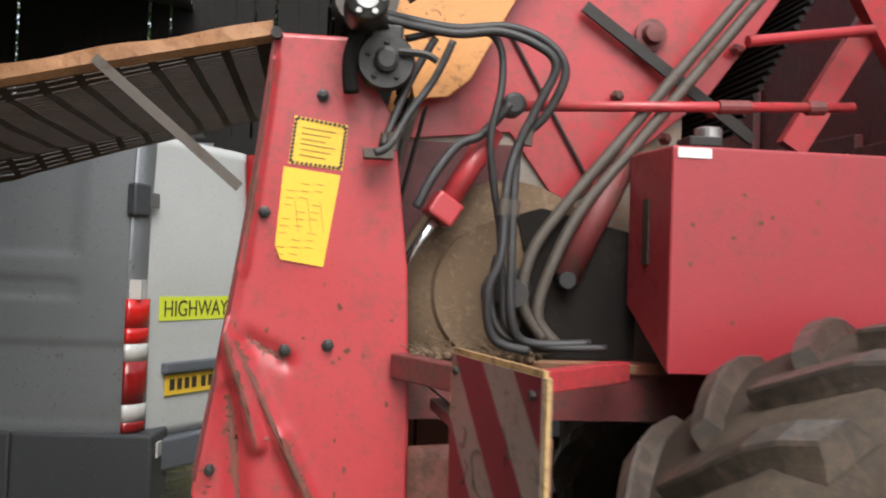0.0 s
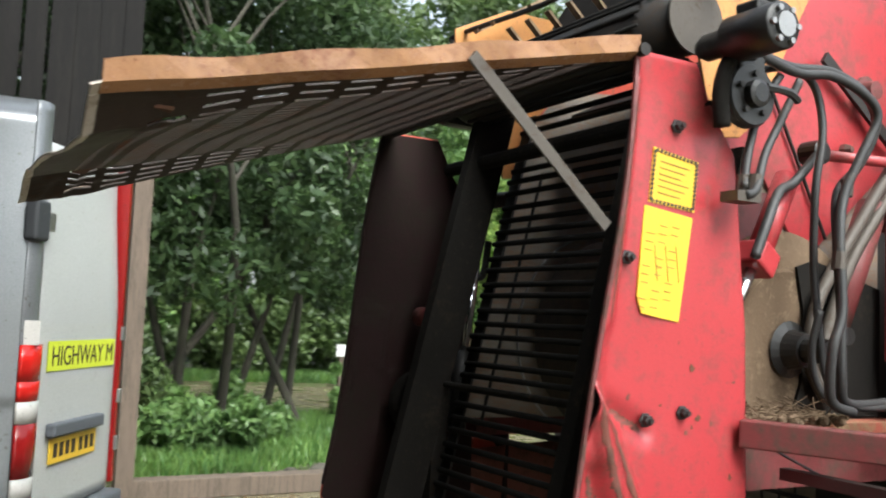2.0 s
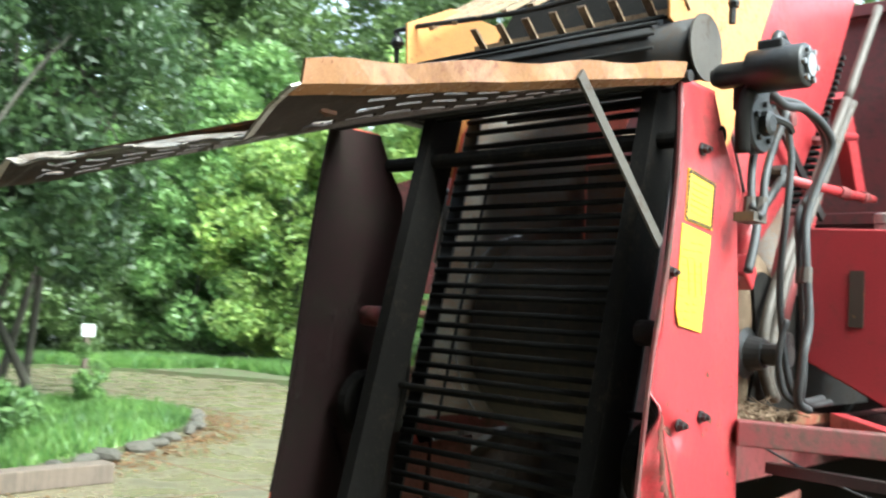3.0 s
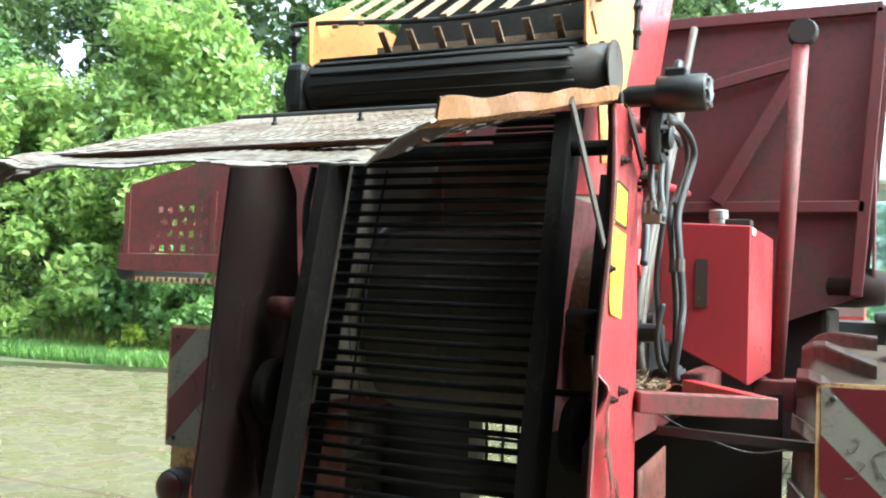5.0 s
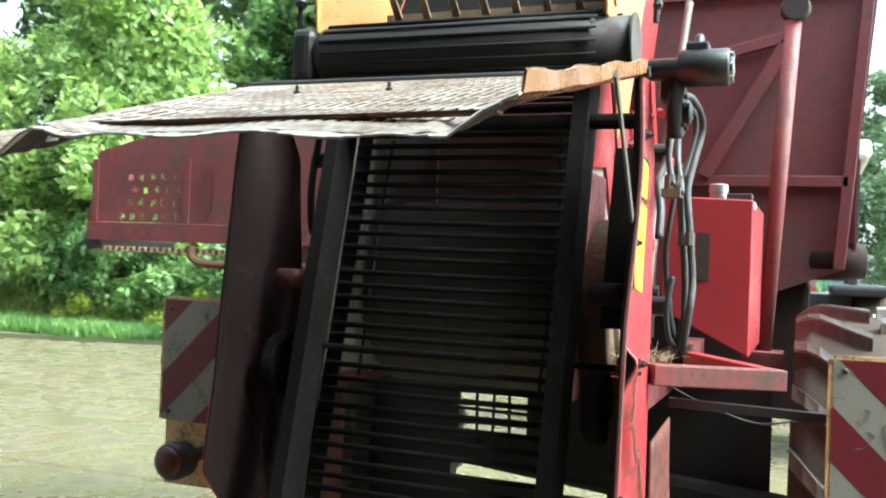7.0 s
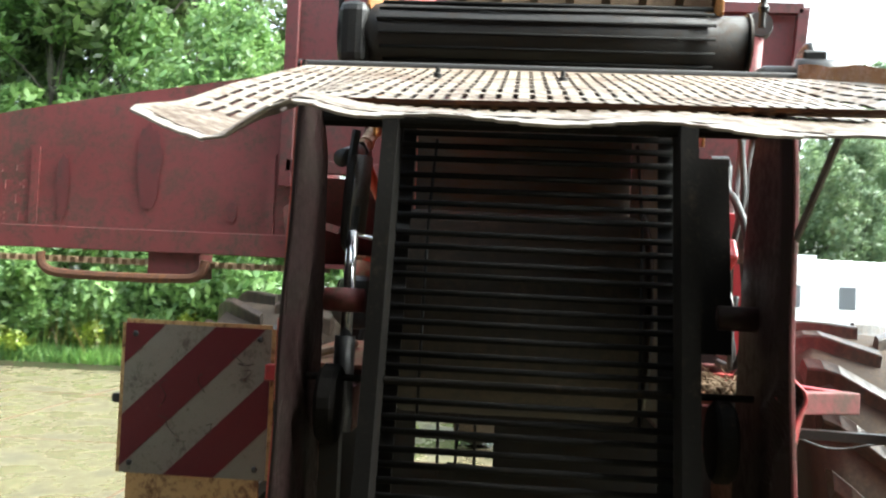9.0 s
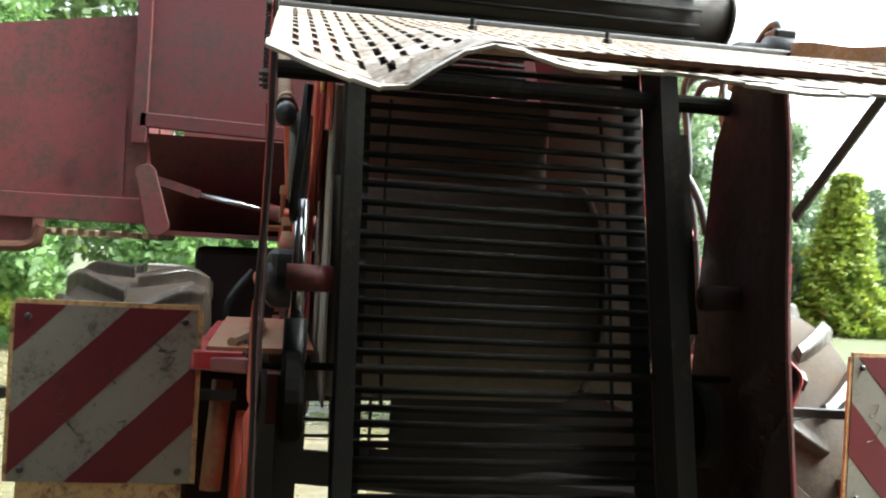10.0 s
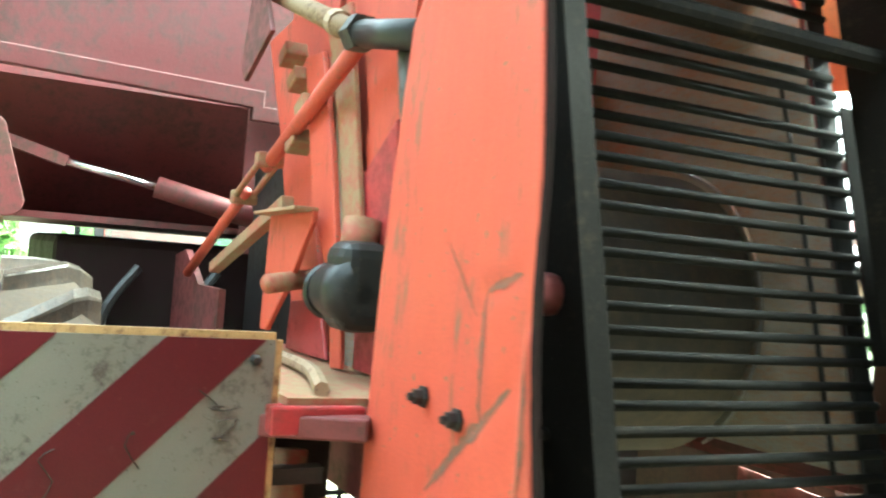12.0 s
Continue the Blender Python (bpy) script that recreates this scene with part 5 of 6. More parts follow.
for p, q, w in (((1.99, -0.62, 2.93), (1.99, -0.53, 1.7), 0.05), ((1.99, -0.62, 2.93), (1.99, 0.9, 2.93), 0.05), ((1.99, -0.56, 2.08), (1.99, 0.9, 2.08), 0.05), ((1.97, -0.31, 2.72), (1.97, 0.05, 2.1), 0.06), ((1.97, -0.31, 2.72), (1.97, 0.2, 2.6), 0.05), ((1.99, 0.86, 2.125), (1.99, 1.69, 2.15), 0.06), ((1.99, 1.69, 2.95), (1.99, 1.69, 2.05), 0.06)):
    soft_edges(part("hopper_rib", bar(p, q, 0.035, w), HOPPER_RED, hv), 0.004)
# made-up dark block fills the shadowed space under the hopper
soft_edges(part("innards_block", box((2.1, -0.42, 1.02), (3.3, 1.45, 1.64)), GRIMY_SHADE, hv, "added dark block for the shaded innards below the hopper"), 0.03)
for k in range(5):
    part("housing_pipe", tube([(2.06, 0.2 + 0.25 * k, 1.55), (2.03, 0.3 + 0.25 * k, 1.4), (2.06, 0.42 + 0.22 * k, 1.2), (2.08, 0.5 + 0.2 * k, 1.06)], 0.016, seg=7), BLACK, hv)
part("hopper_box", plate([(2.035, 2.1), (2.055, 2.1), (2.52, 1.72), (2.5, 1.7)], "y", 0.6, 1.06), HOPPER_RED, hv)
part("side_pod", lathe([(0.03, -0.13), (0.075, -0.12), (0.09, -0.02), (0.09, 0.1), (0.07, 0.12)], (2.1, -0.52, 1.74), "y", 20), GRIMY_SHADE, hv, "dark rounded end drum", True)

CONV = [(1.66, 1.83), (3.36, 1.85), (3.52, 1.85), (3.6, 2.24), (3.05, 2.37), (2.56, 2.46), (1.7, 2.6)]
# conveyor wall with round holes
def conv_wall():
    bm = bmesh.new()
    holes = []
    for r, z in enumerate((1.865, 1.945, 2.02, 2.097)):
        for c in range(6 if r % 2 == 0 and r < 2 else 5):
            holes.append((2.985 + c * 0.0805 + (0.02 if r % 2 else 0) - (0.01 if r == 2 else 0), z))
    n, m = 106, 40
    ys, zs = np.linspace(1.66, 3.56, n), np.linspace(0, 1, m)
    v = {}

    def vert(i, j):
        if (i, j) not in v:
            y = ys[i]
            top = along([(1.66, 2.6), (2.56, 2.46), (3.05, 2.37), (3.6, 2.24)], y)
            v[i, j] = bm.verts.new((2.05 + 0.006 * noise.noise(Vector((y * 2, zs[j] * 2, 0))), y, 1.83 + (top - 1.83) * zs[j]))
        return v[i, j]
    for i in range(n - 1):
        for j in range(m - 1):
            top = along([(1.66, 2.6), (2.56, 2.46), (3.05, 2.37), (3.6, 2.24)], ys[i])
            cy, cz = (ys[i] + ys[i + 1]) / 2, 1.83 + (top - 1.83) * (zs[j] + zs[j + 1]) / 2
            if any((cy - a) ** 2 + (cz - b) ** 2 < 0.0195 ** 2 for a, b in holes):
                continue
            bm.faces.new((vert(i, j), vert(i + 1, j), vert(i + 1, j + 1), vert(i, j + 1)))
    return bm


cv = thicken(part("conveyor_wall", conv_wall(), RED_RUST, hv, "stained red conveyor wall with round holes"), 0.006)
thicken(part("conveyor_nose", sheet(lambda u, v: (2.05 + 0.5 * u * u, 3.55 + 0.26 * math.sin(u * 1.5) * (0.65 + 0.35 * math.cos(v * 3.1)) + 0.02 * math.sin(v * 9), 1.8 + 0.46 * v), 10, 14), RED_RUST, hv, "bent rusty end sheet", True), 0.006)
thicken(part("conveyor_wall", sheet(lambda u, v: (2.75, 1.7 + 1.95 * u, 1.85 + 0.5 * v), 4, 4), RED_RUST, hv), 0.006)
def stain(yc, zc, ry, rz, seed):
    pts = [(yc + ry * math.cos(a) * (1 + 0.35 * noise.noise(Vector((math.cos(a) * 2, math.sin(a) * 2, seed)))), zc + rz * math.sin(a) * (1 + 0.3 * noise.noise(Vector((math.cos(a) * 2, math.sin(a) * 2, seed + 5))))) for a in np.linspace(0, 6.283, 40)[:-1]]
    part("dirt_patch", plate(pts, "x", 2.037, 0.002), HOPPER_RED, hv, "dark oily patch")


stain(2.36, 2.13, 0.06, 0.2, 1.0)
stain(2.78, 2.02, 0.03, 0.16, 2.0)
stain(1.95, 1.93, 0.025, 0.05, 3.0)
soft_edges(part("conveyor_rail", box((2.02, 1.63, 1.72), (2.07, 3.62, 1.825)), RED_RUST, hv), 0.004)
for yy in (1.75, 2.9, 3.56):
    part("conveyor_rib", box((2.035, yy, 1.83), (2.046, yy + 0.04, 2.2)), RED_RUST, hv)
for k in range(48):
    yy = 1.6 + k * 0.043
    part("conveyor_slat", box((2.08, yy, 1.655 + 0.006 * (k % 2)), (2.7, yy + 0.024, 1.68 + 0.006 * (k % 2))), TAN, hv)
part("conveyor_roller", rod((2.05, 3.6, 1.72), (2.75, 3.6, 1.72), 0.06), BLACK, hv)
part("conveyor_pipe", tube([(2.0, 2.85, 1.7), (2.0, 2.83, 1.63), (2.0, 2.7, 1.6), (2.0, 2.2, 1.6), (2.0, 2.08, 1.62), (2.0, 2.05, 1.69)], 0.022, seg=8), RUST, hv)
part("conveyor_box", box((2.06, 2.1, 1.6), (2.25, 2.35, 1.72)), RED_RUST, hv)
arm_end = [(1.655 + 0.045 * math.cos(a), 1.925 + 0.045 * math.sin(a)) for a in np.linspace(0.2, math.pi, 9)] + [(1.6 + 0.05 * math.cos(a), 1.725 + 0.05 * math.sin(a)) for a in np.linspace(math.pi, 2 * math.pi, 9)]
soft_edges(part("swing_arm", plate(arm_end, "x", 1.99, 0.03), RED_RUST, hv, "rounded red swing arm"), 0.004)
part("fold_ram", rod((2.04, 1.17, 1.81), (1.95, 0.8, 1.72), 0.035), RED_RUST, hv, "", True)
part("fold_ram_rod", rod((2.06, 1.45, 1.862), (2.04, 1.15, 1.806), 0.012), CHROME, hv, "", True)
part("ram_link", bar((2.05, 1.66, 1.92), (2.06, 1.44, 1.86), 0.03, 0.035), RED_RUST, hv)

# linkage and uprights on the far side
part("link_rod", rod((0.56, 1.09, 2.03), (1.18, 1.07, 1.835), 0.017), RED_ORANGE, hv, "red turnbuckle link", True)
part("link_rod", rod((1.32, 1.075, 1.78), (1.81, 1.1, 1.55), 0.014), RED_ORANGE, hv, "", True)
for d in (-0.022, 0.022):
    part("turnbuckle", rod((1.15, 1.07 + d, 1.848), (1.35, 1.075 + d, 1.765), 0.008), RED_DUST, hv)
for x, z in ((1.15, 1.848), (1.35, 1.765)):
    soft_edges(part("turnbuckle_nut", box((x - 0.016, 1.04, z - 0.018), (x + 0.016, 1.106, z + 0.018)), RED_DUST, hv), 0.006)
part("link_clevis", rod((0.58, 1.1, 2.04), (0.3, 1.1, 1.985), 0.026, seg=14), BLACK, hv, "greasy black pivot pin", True)
part("pivot_nut", lathe([(0.034, -0.022), (0.036, 0.0), (0.034, 0.022)], (0.56, 1.1, 2.036), "x", 6), BLACK, hv)
part("cross_pipe", rod((0.565, 1.1, 2.036), (1.6, 1.12, 2.42), 0.022), TAN, hv, "dusty pale pipe", True)
part("pipe_collar", rod((0.66, 1.1, 2.072), (0.69, 1.1, 2.083), 0.027), TAN, hv)
part("guide_tube", rod((0.406, 1.06, 2.0), (0.36, 1.06, 1.78), 0.03, seg=18, r2=0.024), PIPE_GREY, hv, "dusty grey guide tube", True)
part("bracket_plate", plate([(1.5, 1.36), (2.1, 1.36), (2.1, 1.6), (1.95, 1.62), (1.75, 1.52), (1.5, 1.52)], "y", 1.06, 0.02), RED_RUST, hv)
soft_edges(part("bracket_strut", bar((1.57, 1.08, 1.575), (0.96, 1.08, 1.742), 0.03, 0.03), RED_DUST, hv), 0.003)
soft_edges(part("hopper_strut", plate([(1.084, 2.235), (0.999, 2.215), (0.918, 2.1), (1.104, 2.016), (1.141, 2.062)], "y", 1.15, 0.012), RED_RUST, hv), 0.003)
UPRIGHTS = [
    ([(1.45, 2.197), (1.259, 2.22), (1.216, 2.45), (0.891, 2.4), (0.958, 1.974), (0.989, 1.728), (0.83, 1.43), (1.05, 1.42), (1.205, 1.749), (1.274, 1.907)], 0.996, 0.014, RED_ORANGE),
    ([(0.97, 2.066), (0.859, 2.062), (0.762, 1.857), (0.68, 1.621), (0.732, 1.602), (0.845, 1.734)], 1.05, 0.014, RED_ORANGE),
    ([(0.9, 2.15), (0.76, 2.15), (0.659, 1.836), (0.605, 1.665), (0.69, 1.62), (0.762, 1.857)], 1.035, 0.012, RED_DUST),
    ([(0.722, 2.058), (0.74, 2.3), (0.469, 2.3), (0.502, 1.883), (0.565, 1.782), (0.556, 1.655), (0.669, 1.68), (0.747, 1.811), (0.668, 1.88)], 1.012, 0.012, RED_ORANGE),
    ([(0.661, 1.786), (0.513, 1.887), (0.5, 1.78), (0.49, 1.42), (0.63, 1.42), (0.655, 1.673)], 1.027, 0.006, RED),
    ([(1.01, 1.711), (0.728, 1.717), (0.732, 1.694), (0.831, 1.581), (0.978, 1.458), (1.025, 1.457)], 1.09, 0.012, RED_ORANGE),
    ([(1.01, 1.524), (0.825, 1.536), (0.76, 1.42), (1.02, 1.415)], 1.03, 0.01, RED),
    ([(0.696, 1.504), (0.64, 1.52), (0.62, 1.42), (0.677, 1.415)], 1.052, 0.01, RED_ORANGE),
]
for outline, y, thick, mat in UPRIGHTS:
    soft_edges(part("upright", plate(outline, "y", y, thick), mat, hv, "dusty orange-red upright plate"), 0.003)
soft_edges(part("upright_flange", bar((1.01, 1.115, 1.714), (0.728, 1.115, 1.72), 0.05, 0.008), RED_DUST, hv), 0.002)
for x, z in ((1.0, 2.02), (0.93, 1.95), (0.98, 1.88), (1.08, 2.09)):
    soft_edges(part("lug_block", box((x - 0.03, 1.03, z - 0.018), (x + 0.03, 1.085, z + 0.018), None, pose(0, 0, 0, 0, 28, 0)), RED_DUST, hv), 0.005)
part("stub_tube", rod((0.86, 1.05, 1.58), (0.8, 1.16, 1.565), 0.02, seg=14), RED_DUST, hv, "", True)
side_motor = part("side_motor", lathe([(0.02, -0.1), (0.06, -0.095), (0.062, -0.02), (0.05, -0.012), (0.05, 0.04), (0.03, 0.05)], (0.57, 1.09, 1.57), "x", 20), BLACK, hv, "greasy black side motor", True)
part("motor_gear", lathe([(0.03, 0.0), (0.05, 0.004), (0.054, 0.012), (0.05, 0.02), (0.03, 0.024)], (0.62, 1.09, 1.565), "x", 22), BLACK, side_motor, "greasy toothed ring")
soft_edges(part("motor_body", box((0.47, 1.03, 1.5), (0.58, 1.13, 1.66)), BLACK, side_motor), 0.03, 3)
part("motor_neck", rod((0.56, 1.07, 1.63), (0.57, 1.06, 1.7), 0.035, seg=16), RED_DUST, side_motor, "dusty collar", True)
# added dark plate stands in for the shade under the platform
part("platform_shade_plate", plate([(1.14, 0.75), (1.3, 0.75), (1.3, 1.35), (1.14, 1.35)], "x", 0.44, 0.01), GRIMY_SHADE, hv)
part("stand_leg", rod((0.4, 1.22, 1.32), (0.37, 1.235, 1.05), 0.026), RED_DUST, hv, "dusty red stand leg", True)
part("platform", box((0.32, 1.0, 1.4), (1.25, 1.26, 1.413)), RED_DUST, hv, "dusty platform plate")
soft_edges(part("platform_edge", box((0.3, 1.14, 1.36), (0.32, 1.29, 1.403)), RED, hv), 0.004)
soft_edges(part("platform_edge", box((0.32, 1.262, 1.36), (1.2, 1.29, 1.403)), RED, hv), 0.004)
part("platform_pipe", tube([(0.34, 1.2, 1.423), (0.5, 1.16, 1.43), (0.66, 1.14, 1.428), (0.9, 1.14, 1.428)], 0.013, seg=7), TAN, hv)
part("lower_arm", bar((0.3, 1.16, 1.2), (0.55, 1.2, 0.9), 0.02, 0.16), RED_ORANGE, hv)
part("side_ram", rod((0.235, 1.05, 1.78), (0.2, 1.05, 1.45), 0.016), CHROME, hv, "chrome side ram", True)
part("side_ram_body", rod((0.2, 1.05, 1.5), (0.19, 1.05, 1.25), 0.028), BLACK, hv, "", True)
part("side_hose", tube([(0.22, 1.05, 2.05), (0.2, 1.06, 1.9), (0.23, 1.07, 1.76), (0.27, 1.06, 1.74), (0.28, 1.05, 1.85)], 0.012, seg=7), RUBBER, hv)
part("tension_roller", rod((0.06, 0.98, 1.6), (0.06, 1.08, 1.6), 0.03), RED_RUST, hv, "", True)
part("tension_roller", rod((0.03, 0.03, 1.6), (0.03, 0.12, 1.6), 0.03), GRIMY_SHADE, hv, "", True)
sp = [(0.95 + 0.017 * math.cos(a), 1.16 + 0.017 * math.sin(a), 2.2 + a * 0.0019) for a in np.arange(0, 140, 0.7)]
part("spring", tube(sp, 0.004, seg=5, steps=1), BLACK, hv)
part("lower_bracket", bar((0.12, 1.06, 1.38), (0.12, 1.06, 1.0), 0.05, 0.05), DARK_STEEL, hv)
part("lower_wheel", lathe([(0.04, 0.0), (0.09, 0.0), (0.1, 0.01), (0.1, 0.04), (0.09, 0.05), (0.04, 0.05)], (0.06, 0.07, 1.3), "y", 24), MATT_BLACK, hv)
part("lower_wheel", lathe([(0.04, 0.0), (0.09, 0.0), (0.1, 0.01), (0.1, 0.04), (0.09, 0.05), (0.04, 0.05)], (0.06, 1.03, 1.34), "y", 24), MATT_BLACK, hv)


# wheels
def wheel(yc, xc):
    c = (xc, yc, 0.78)
    ty = part("tyre", lathe([(0.42, -0.22), (0.55, -0.26), (0.68, -0.25), (0.735, -0.2), (0.745, 0.0), (0.735, 0.2), (0.68, 0.25), (0.55, 0.26), (0.42, 0.22)], c, "y", 72), TYRE, hv, "large muddy tractor tyre", True)
    part("rim", lathe([(0.08, -0.06), (0.38, -0.1), (0.42, -0.22), (0.43, -0.22), (0.43, 0.22), (0.42, 0.22), (0.38, 0.1), (0.08, 0.06)], c, "y", 40), RED_DUST, ty, "dusty red rim", True)
    n = 20
    lug = None
    for side in (-1, 1):
        bm = bmesh.new()
        rows = []
        for k in range(7):
            t = k / 6
            y = side * (0.015 + 0.24 * t)
            r0 = 0.735 - 0.05 * max(0, t - 0.75) * 4 * 0.9
            ang = 0.2 * t + 0.1 * t * t
            for_w = 0.026 + 0.016 * t
            ring = []
            for da, dr in ((-1.4, 0.0), (-1.0, 0.014), (-0.78, 0.044), (-0.62, 0.05), (0.62, 0.05), (0.78, 0.044), (1.0, 0.014), (1.4, 0.0)):
                a = ang + da * for_w / r0
                rad = r0 + dr - (0.012 if dr == 0 else 0)
                ring.append(bm.verts.new((rad * math.sin(a), y, rad * math.cos(a))))
            rows.append(ring)
        for p, q in zip(rows, rows[1:]):
            for i in range(7):
                bm.faces.new((p[i], p[i + 1], q[i + 1], q[i]))
        bm.faces.new(rows[0])
        bm.faces.new(rows[-1][::-1])
        first = part("lug", bm, LUG, ty)
        for k in range(n):
            o = first if k == 0 else first.copy()
            if k:
                scene.collection.objects.link(o)
                o.parent = ty
            o.matrix_basis = Matrix.Translation(c) @ Matrix.Rotation(2 * math.pi * (k + (0.5 if side > 0 else 0)) / n, 4, "Y")
    return ty


wheel(-0.63, 1.33)
wheel(1.62, 1.85)


# ---------------------------------------------------------------- van
van = thing("van", "silver panel van with one rear door ajar and dented corner", "van")
van.matrix_basis = pose(-0.9, 2.7, 0, 0, 0, 174.5)


def step(a, b, v):
    t = max(0, min(1, (v - a) / (b - a)))
    return t * t * (3 - 2 * t)


def van_side(u, v):
    x, z = 0.0 + 5.2 * u, 0.42 + 2.08 * v
    y = -0.09 * step(1.5, 2.5, z) - 0.05 * step(0.9, 0.42, z)
    inset = step(0.24, 0.3, x) * (1 - step(2.0, 2.06, x))
    y -= 0.018 * inset * (step(1.62, 1.66, z) * (1 - step(2.2, 2.25, z)) + 0.8 * step(1.4, 1.43, z) * (1 - step(1.5, 1.53, z)))
    y -= 0.012 * (1 - step(1.17, 1.2, z)) * step(0.75, 0.8, z)
    if v > 0.93:
        y -= 0.25 * ((v - 0.93) / 0.07) ** 2
    return (x, y, z)


part("side_wall", sheet(van_side, 130, 110), VAN_SILVER, van, "silver side with pressed panels", True)
part("far_wall", sheet(lambda u, v: (5.2 * u, -1.98, 0.42 + 2.08 * v), 4, 4), VAN_SILVER, van)
part("roof", sheet(lambda u, v: (5.2 * u, -0.33 - 1.4 * v, 2.5 + 0.05 * math.sin(v * 3.14)), 8, 12), VAN_SILVER, van, "", True)
part("nose", box((5.2, -1.98, 0.4), (6.0, 0, 1.5)), VAN_SILVER, van)
part("load_floor", box((0.02, -1.95, 0.5), (5.2, -0.05, 0.62)), VAN_BLACK, van)
thicken(part("rear_pillar", sheet(lambda u, v: (-0.07 * math.sin(u * 1.57) + 0.0, -0.09 * step(1.5, 2.5, 0.7 + 1.75 * v) - 0.13 * (1 - math.cos(u * 1.57)) - 0.012 * math.exp(-((v - 0.45) / 0.06) ** 2) * math.sin(u * 3), 0.7 + 1.75 * v), 12, 40), VAN_SILVER, van, "creased silver corner pillar", True), 0.004)
part("lamp_cap", box((-0.075, -0.12, 1.42), (0.0, -0.005, 1.52)), LAMP_WHITE, van, "pale broken lamp cap")
for z0, z1, m, lb in ((1.27, 1.42, LAMP_BRIGHT, "bright red lens"), (1.19, 1.27, LAMP_BRIGHT, "bright red lens"), (1.1, 1.188, LAMP_WHITE, "clear lens"), (0.88, 1.098, LAMP_RED, "red lens"), (0.79, 0.878, LAMP_WHITE, "clear lens"), (0.735, 0.788, LAMP_RED, "red lens")):
    s = part("lamp_lens", sheet(lambda u, v: (-0.085 * math.sin(u * 1.57) - 0.003, 0.006 - 0.125 * (1 - math.cos(u * 1.57)), z0 + (z1 - z0) * v), 10, 2), m, van, lb, True)
    thicken(s, 0.012)
soft_edges(part("bumper", box((-0.17, -0.3, 0.36), (0.55, 0.02, 0.73)), VAN_BLACK, van, "dark plastic bumper corner"), 0.02, 3)
soft_edges(part("sill", box((0.551, -0.08, 0.36), (5.2, 0.012, 0.73)), VAN_BLACK, van, "dark lower sill"), 0.015)
soft_edges(part("tie_hook", box((-0.18, -0.14, 0.6), (-0.165, -0.05, 0.68)), LAMP_WHITE, van), 0.004)
van_wheel = part("van_wheel", lathe([(0.2, -0.1), (0.33, -0.1), (0.34, 0), (0.33, 0.1), (0.2, 0.1)], (1.0, -0.16, 0.34), "y", 32), RUBBER, van, "", True)
part("wheel_hub", lathe([(0.02, 0.08), (0.2, 0.06), (0.2, 0.0)], (1.0, -0.16, 0.34), "y", 24), VAN_GREY, van_wheel)
van_wheel2 = part("van_wheel", lathe([(0.2, -0.1), (0.33, -0.1), (0.34, 0), (0.33, 0.1), (0.2, 0.1)], (4.6, -0.16, 0.34), "y", 32), RUBBER, van, "", True)

# rear door, ajar: built about its hinge, x along the door, y out of its face
door = part("rear_door", sheet(lambda u, v: (0.96 * u, 0.03 * (1 - (2 * u - 1) ** 6) - 0.05 * step(1.45, 2.3, 0.68 + 1.62 * v), 0.68 + 1.62 * v), 24, 30), VAN_DOOR, van, "pale rear door, ajar", True)
thicken(door, 0.05, -1)
ang = math.degrees(math.atan2(0.84, 0.54))
door.matrix_parent_inverse = van.matrix_basis.inverted()
door.matrix_basis = pose(-0.865, 2.79, 0, 0, 0, ang) @ Matrix.Diagonal((1, -1, 1, 1))
def on_door(name, bm, mat, label=""):
    o = part(name, bm, mat, door, label)
    return o


on_door("high_visibility_strip", box((0.14, 0.031, 1.3), (0.86, 0.034, 1.43)), FLUOR, "fluorescent yellow sign strip")
ft = bpy.data.curves.new("door_text", "FONT")
ft.body, ft.size, ft.extrude = "HIGHWAY M", 0.125, 0.0008
tmp = new("door_text_source", ft)
bpy.context.view_layer.update()
tm = bpy.data.meshes.new_from_object(tmp.evaluated_get(bpy.context.evaluated_depsgraph_get()))
bpy.data.objects.remove(tmp)
tm.transform(Matrix.Diagonal((0.92, 1, 1, 1)))
tm.materials.clear()
tm.materials.append(INK)
txt = new("door_text", tm)
txt.parent = door
txt.matrix_basis = Matrix.Translation((0.17, 0.0352, 1.322)) @ Matrix(((1, 0, 0, 0), (0, 0, 1, 0), (0, 1, 0, 0), (0, 0, 0, 1)))
tagged(txt, "black lettering HIGHWAY M")
on_door("number_plate", box((0.2, 0.036, 0.895), (0.68, 0.042, 1.005)), PLATE_Y, "yellow number plate with dark bars")
for k in range(7):
    xx = 0.235 + k * 0.06 + (0.02 if k > 3 else 0)
    on_door("plate_bar", box((xx, 0.0425, 0.92), (xx + 0.038, 0.044, 0.982)), INK)
soft_edges(on_door("plate_handle", box((0.17, 0.028, 1.015), (0.7, 0.075, 1.075)), VAN_GREY, "grey plate lamp and handle bar"), 0.012, 3)
soft_edges(on_door("step_bumper", box((0.0, -0.03, 0.5), (0.95, 0.09, 0.675)), VAN_GREY, "grey rear step bumper"), 0.02, 3)
soft_edges(on_door("hinge", box((-0.1, 0.0, 1.85), (0.02, 0.06, 2.02)), VAN_BLACK, "black door hinge cover"), 0.015, 3)
soft_edges(on_door("hinge_strap", box((0.02, 0.02, 1.9), (0.1, 0.045, 1.98)), ZINC, "zinc hinge strap"), 0.004)
on_door("edge_strip", box((0.962, -0.05, 0.7), (0.99, 0.02, 2.3)), LAMP_RED, "red reflective door edge")
for z in (0.86, 1.1, 1.42):
    soft_edges(on_door("latch", box((0.963, -0.06, z), (0.998, 0.035, z + 0.07)), ZINC, "bright door latch"), 0.004)
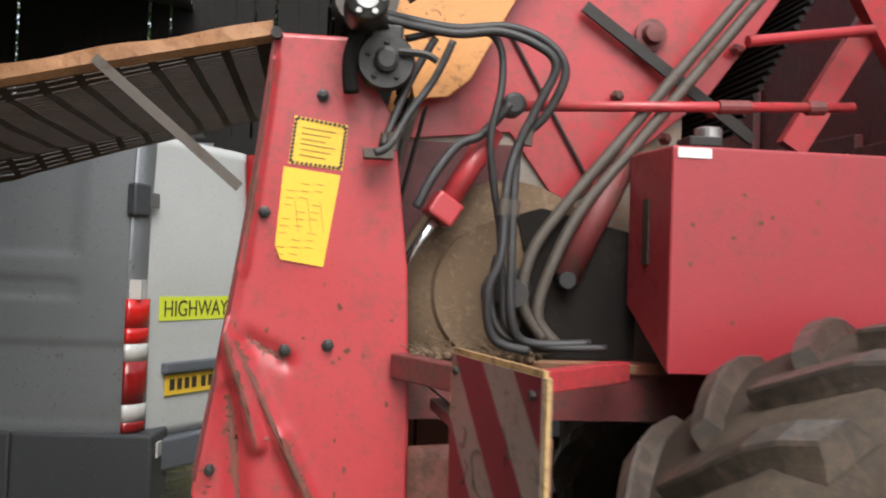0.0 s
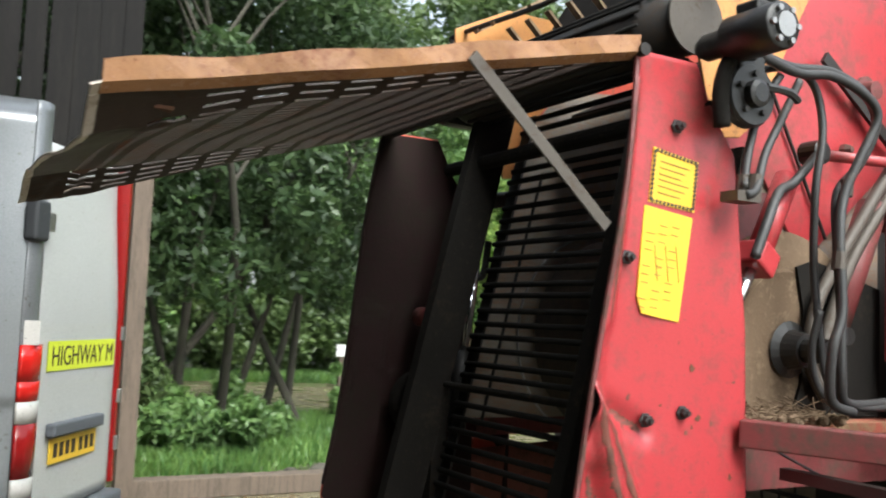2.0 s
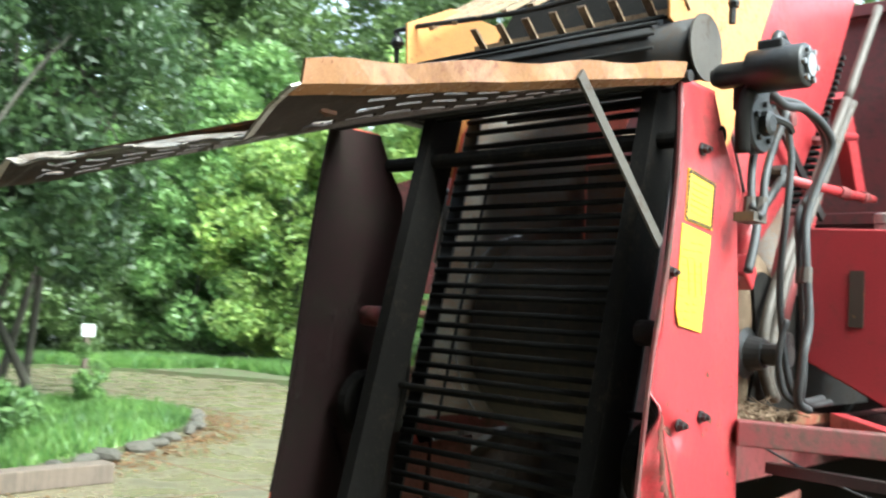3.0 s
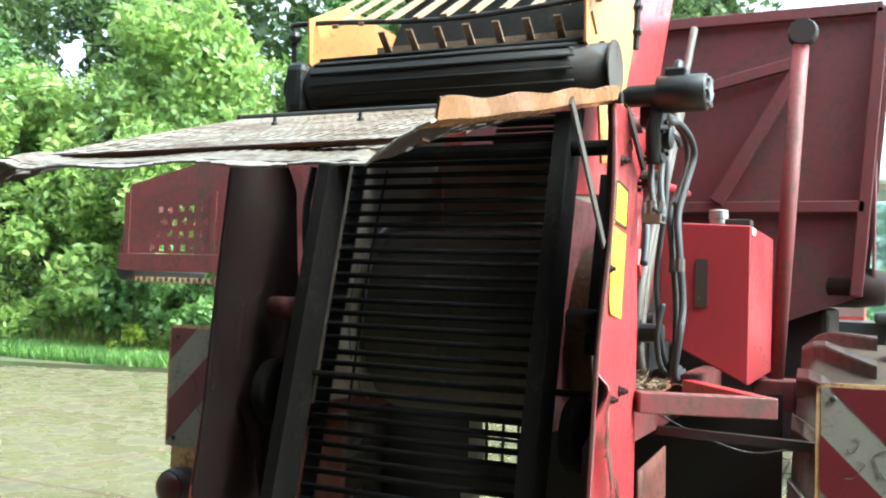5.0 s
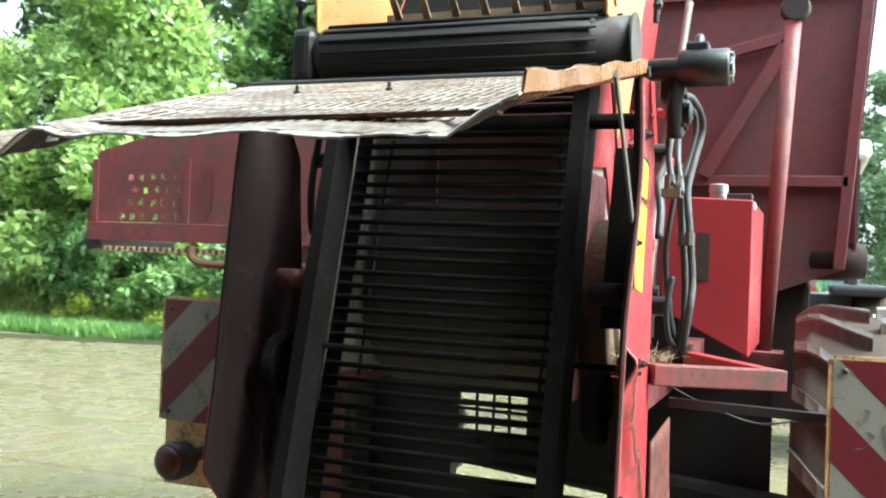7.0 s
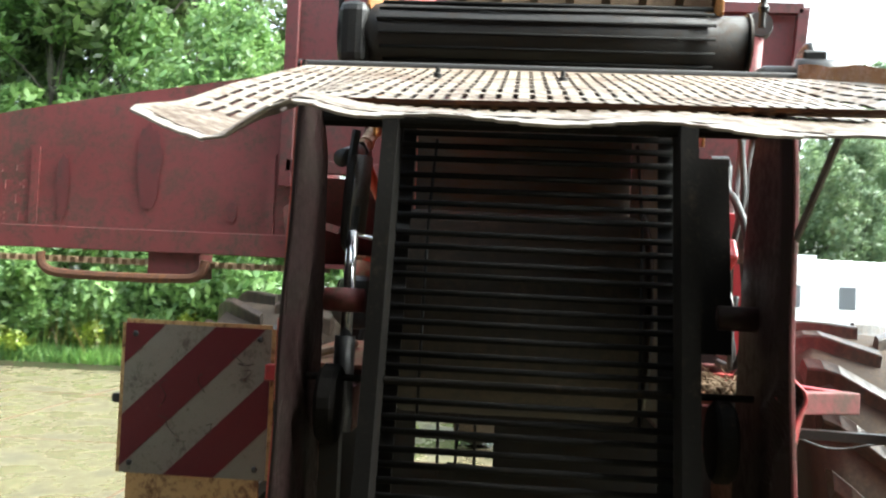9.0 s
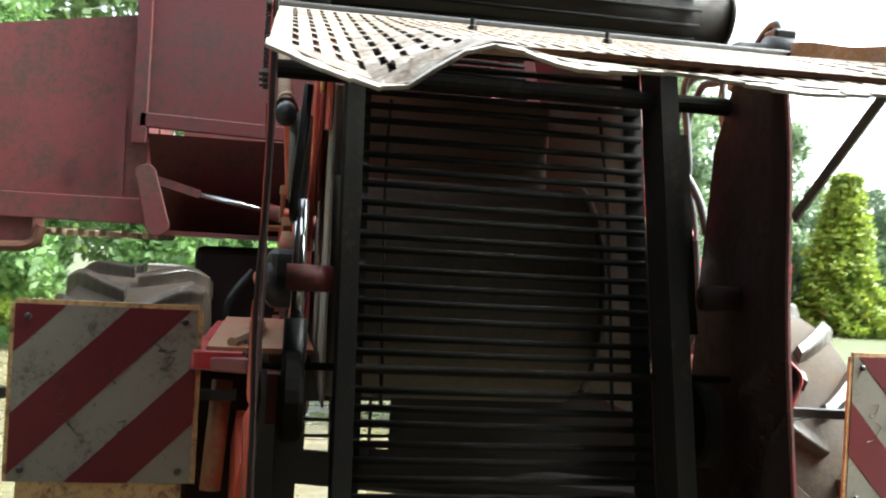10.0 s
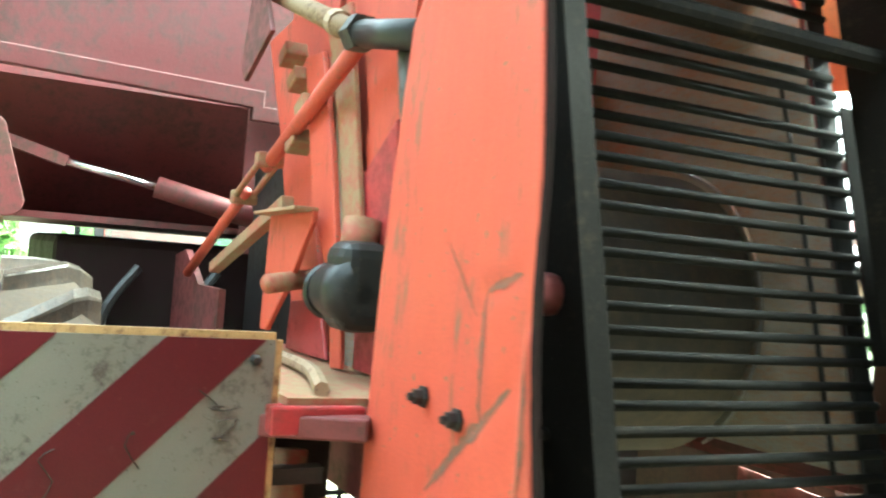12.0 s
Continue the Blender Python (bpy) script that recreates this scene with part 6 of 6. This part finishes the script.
on_door("door_seal", box((0.991, -0.07, 0.7), (1.01, -0.02, 2.3)), VAN_BLACK)

# yellow folding floor sign standing behind the van
fs = thing("floor_sign", "yellow folding warning board standing behind the van", "sign", at=(-0.5, 6.25, 0))
part("leaf", bar((0, 0, 0), (0.1, 0, 0.5), 0.3, 0.012), PLATE_Y, fs)
part("leaf", bar((0.22, 0, 0), (0.12, 0, 0.5), 0.3, 0.012), PLATE_Y, fs)


pp = thing("paper_scrap", "crumpled pale paper scrap lying on wet concrete", "litter", at=(-0.04, 5.59, 0.002))
thicken(part("sheet", sheet(lambda u, v: (0.34 * u - 0.17 + 0.03 * math.sin(v * 7), 0.26 * v - 0.13 + 0.03 * math.sin(u * 8), 0.012 + 0.02 * abs(noise.noise(Vector((u * 5, v * 5, 2))))), 12, 10), WHITE_PAINT, pp, "", False), 0.002)

# ---------------------------------------------------------------- vehicles across the yard
car = thing("caravan", "white touring caravan with rounded roof and small windows", "caravan")
prof = [(0, 0.55), (0.05, 1.5), (0.35, 2.2), (0.9, 2.42), (3.6, 2.42), (4.2, 2.2), (4.5, 1.4), (4.5, 0.55)]
soft_edges(part("body", plate([(-y, z) for y, z in prof], "x", 0, 2.1), CARAVAN_WHITE, car), 0.12, 4)
for y in (-0.55, -1.75, -3.3):
    soft_edges(part("window", box((-0.008, y - 0.42 if y < -1 else y - 0.2, 1.55), (0.006, y, 1.95)), VAN_GREY, car, "grey tinted window"), 0.002)
part("roof_hatch", box((0.7, -1.5, 2.42), (1.3, -0.9, 2.52)), CARAVAN_WHITE, car)
part("caravan_wheel", lathe([(0.15, -0.1), (0.32, -0.1), (0.33, 0), (0.32, 0.1), (0.15, 0.1)], (0.15, -2.3, 0.33), "x", 24), RUBBER, car)
car.matrix_basis = pose(12.8, -3.4, 0.06, 0, 0, 2) @ Matrix.Diagonal((0.9, 0.6, 0.88, 1))

tr = thing("trailer", "red high-sided farm trailer", "trailer")
soft_edges(part("body", box((0, -4.6, 0.95), (2.2, 0, 1.78)), TRAILER_RED, tr), 0.02)
for k in range(8):
    part("side_rib", box((-0.05, -0.1 - k * 0.62, 0.95), (0, -0.02 - k * 0.62, 1.78)), TRAILER_RED, tr)
part("trailer_chassis", box((0.3, -4.6, 0.75), (1.9, 0, 0.94)), DARK_STEEL, tr)
for y in (-3.2, -2.3):
    part("trailer_wheel", lathe([(0.2, -0.15), (0.45, -0.15), (0.47, 0), (0.45, 0.15), (0.2, 0.15)], (0.2, y, 0.46), "x", 24), RUBBER, tr)
tr.matrix_basis = pose(18.2, -6.2, 0.06)

tc = thing("tractor", "tractor with green-tinted glass cab and yellow wheel centres", "tractor")
for x, y in ((0, 0), (0, -1.5), (1.5, 0), (1.5, -1.5)):
    part("cab_pillar", bar((x, y, 1.5), (x + (0.1 if x < 1 else -0.1), y, 2.75), 0.07, 0.07), BLACK, tc)
pane = part("cab_window", box((0.02, -1.45, 1.55), (0.03, -0.05, 2.7)), GLASS, tc, "green-tinted cab glass")
pane2 = part("cab_window", box((0.05, 0.0, 1.55), (1.45, 0.01, 2.7)), GLASS, tc)
soft_edges(part("cab_roof", box((-0.08, -1.62, 2.75), (1.6, 0.12, 2.92)), WHITE_PAINT, tc), 0.05, 3)
part("cab_floor", box((0, -1.5, 1.1), (1.5, 0, 1.5)), BLACK, tc)
part("bonnet", box((1.5, -1.2, 1.1), (3.2, -0.3, 1.75)), TRAILER_RED, tc)
for y in (0.22, -1.72):
    w = part("tractor_wheel", lathe([(0.42, -0.2), (0.76, -0.2), (0.8, 0), (0.76, 0.2), (0.42, 0.2)], (0.3, y, 0.8), "y", 40), TYRE, tc)
    part("wheel_centre", lathe([(0.05, 0.1), (0.3, 0.12), (0.42, 0.18), (0.42, -0.18), (0.3, -0.12), (0.05, -0.1)], (0.3, y, 0.8), "y", 32), YELLOW_PAINT, w, "yellow wheel centre")
for y in (-0.02, -1.7):
    soft_edges(part("mudguard", box((-0.35, y - 0.1, 1.5), (0.9, y + 0.4, 1.6)), BLACK, tc), 0.04, 3)
tc.matrix_basis = pose(6.9, 0.72, 0)
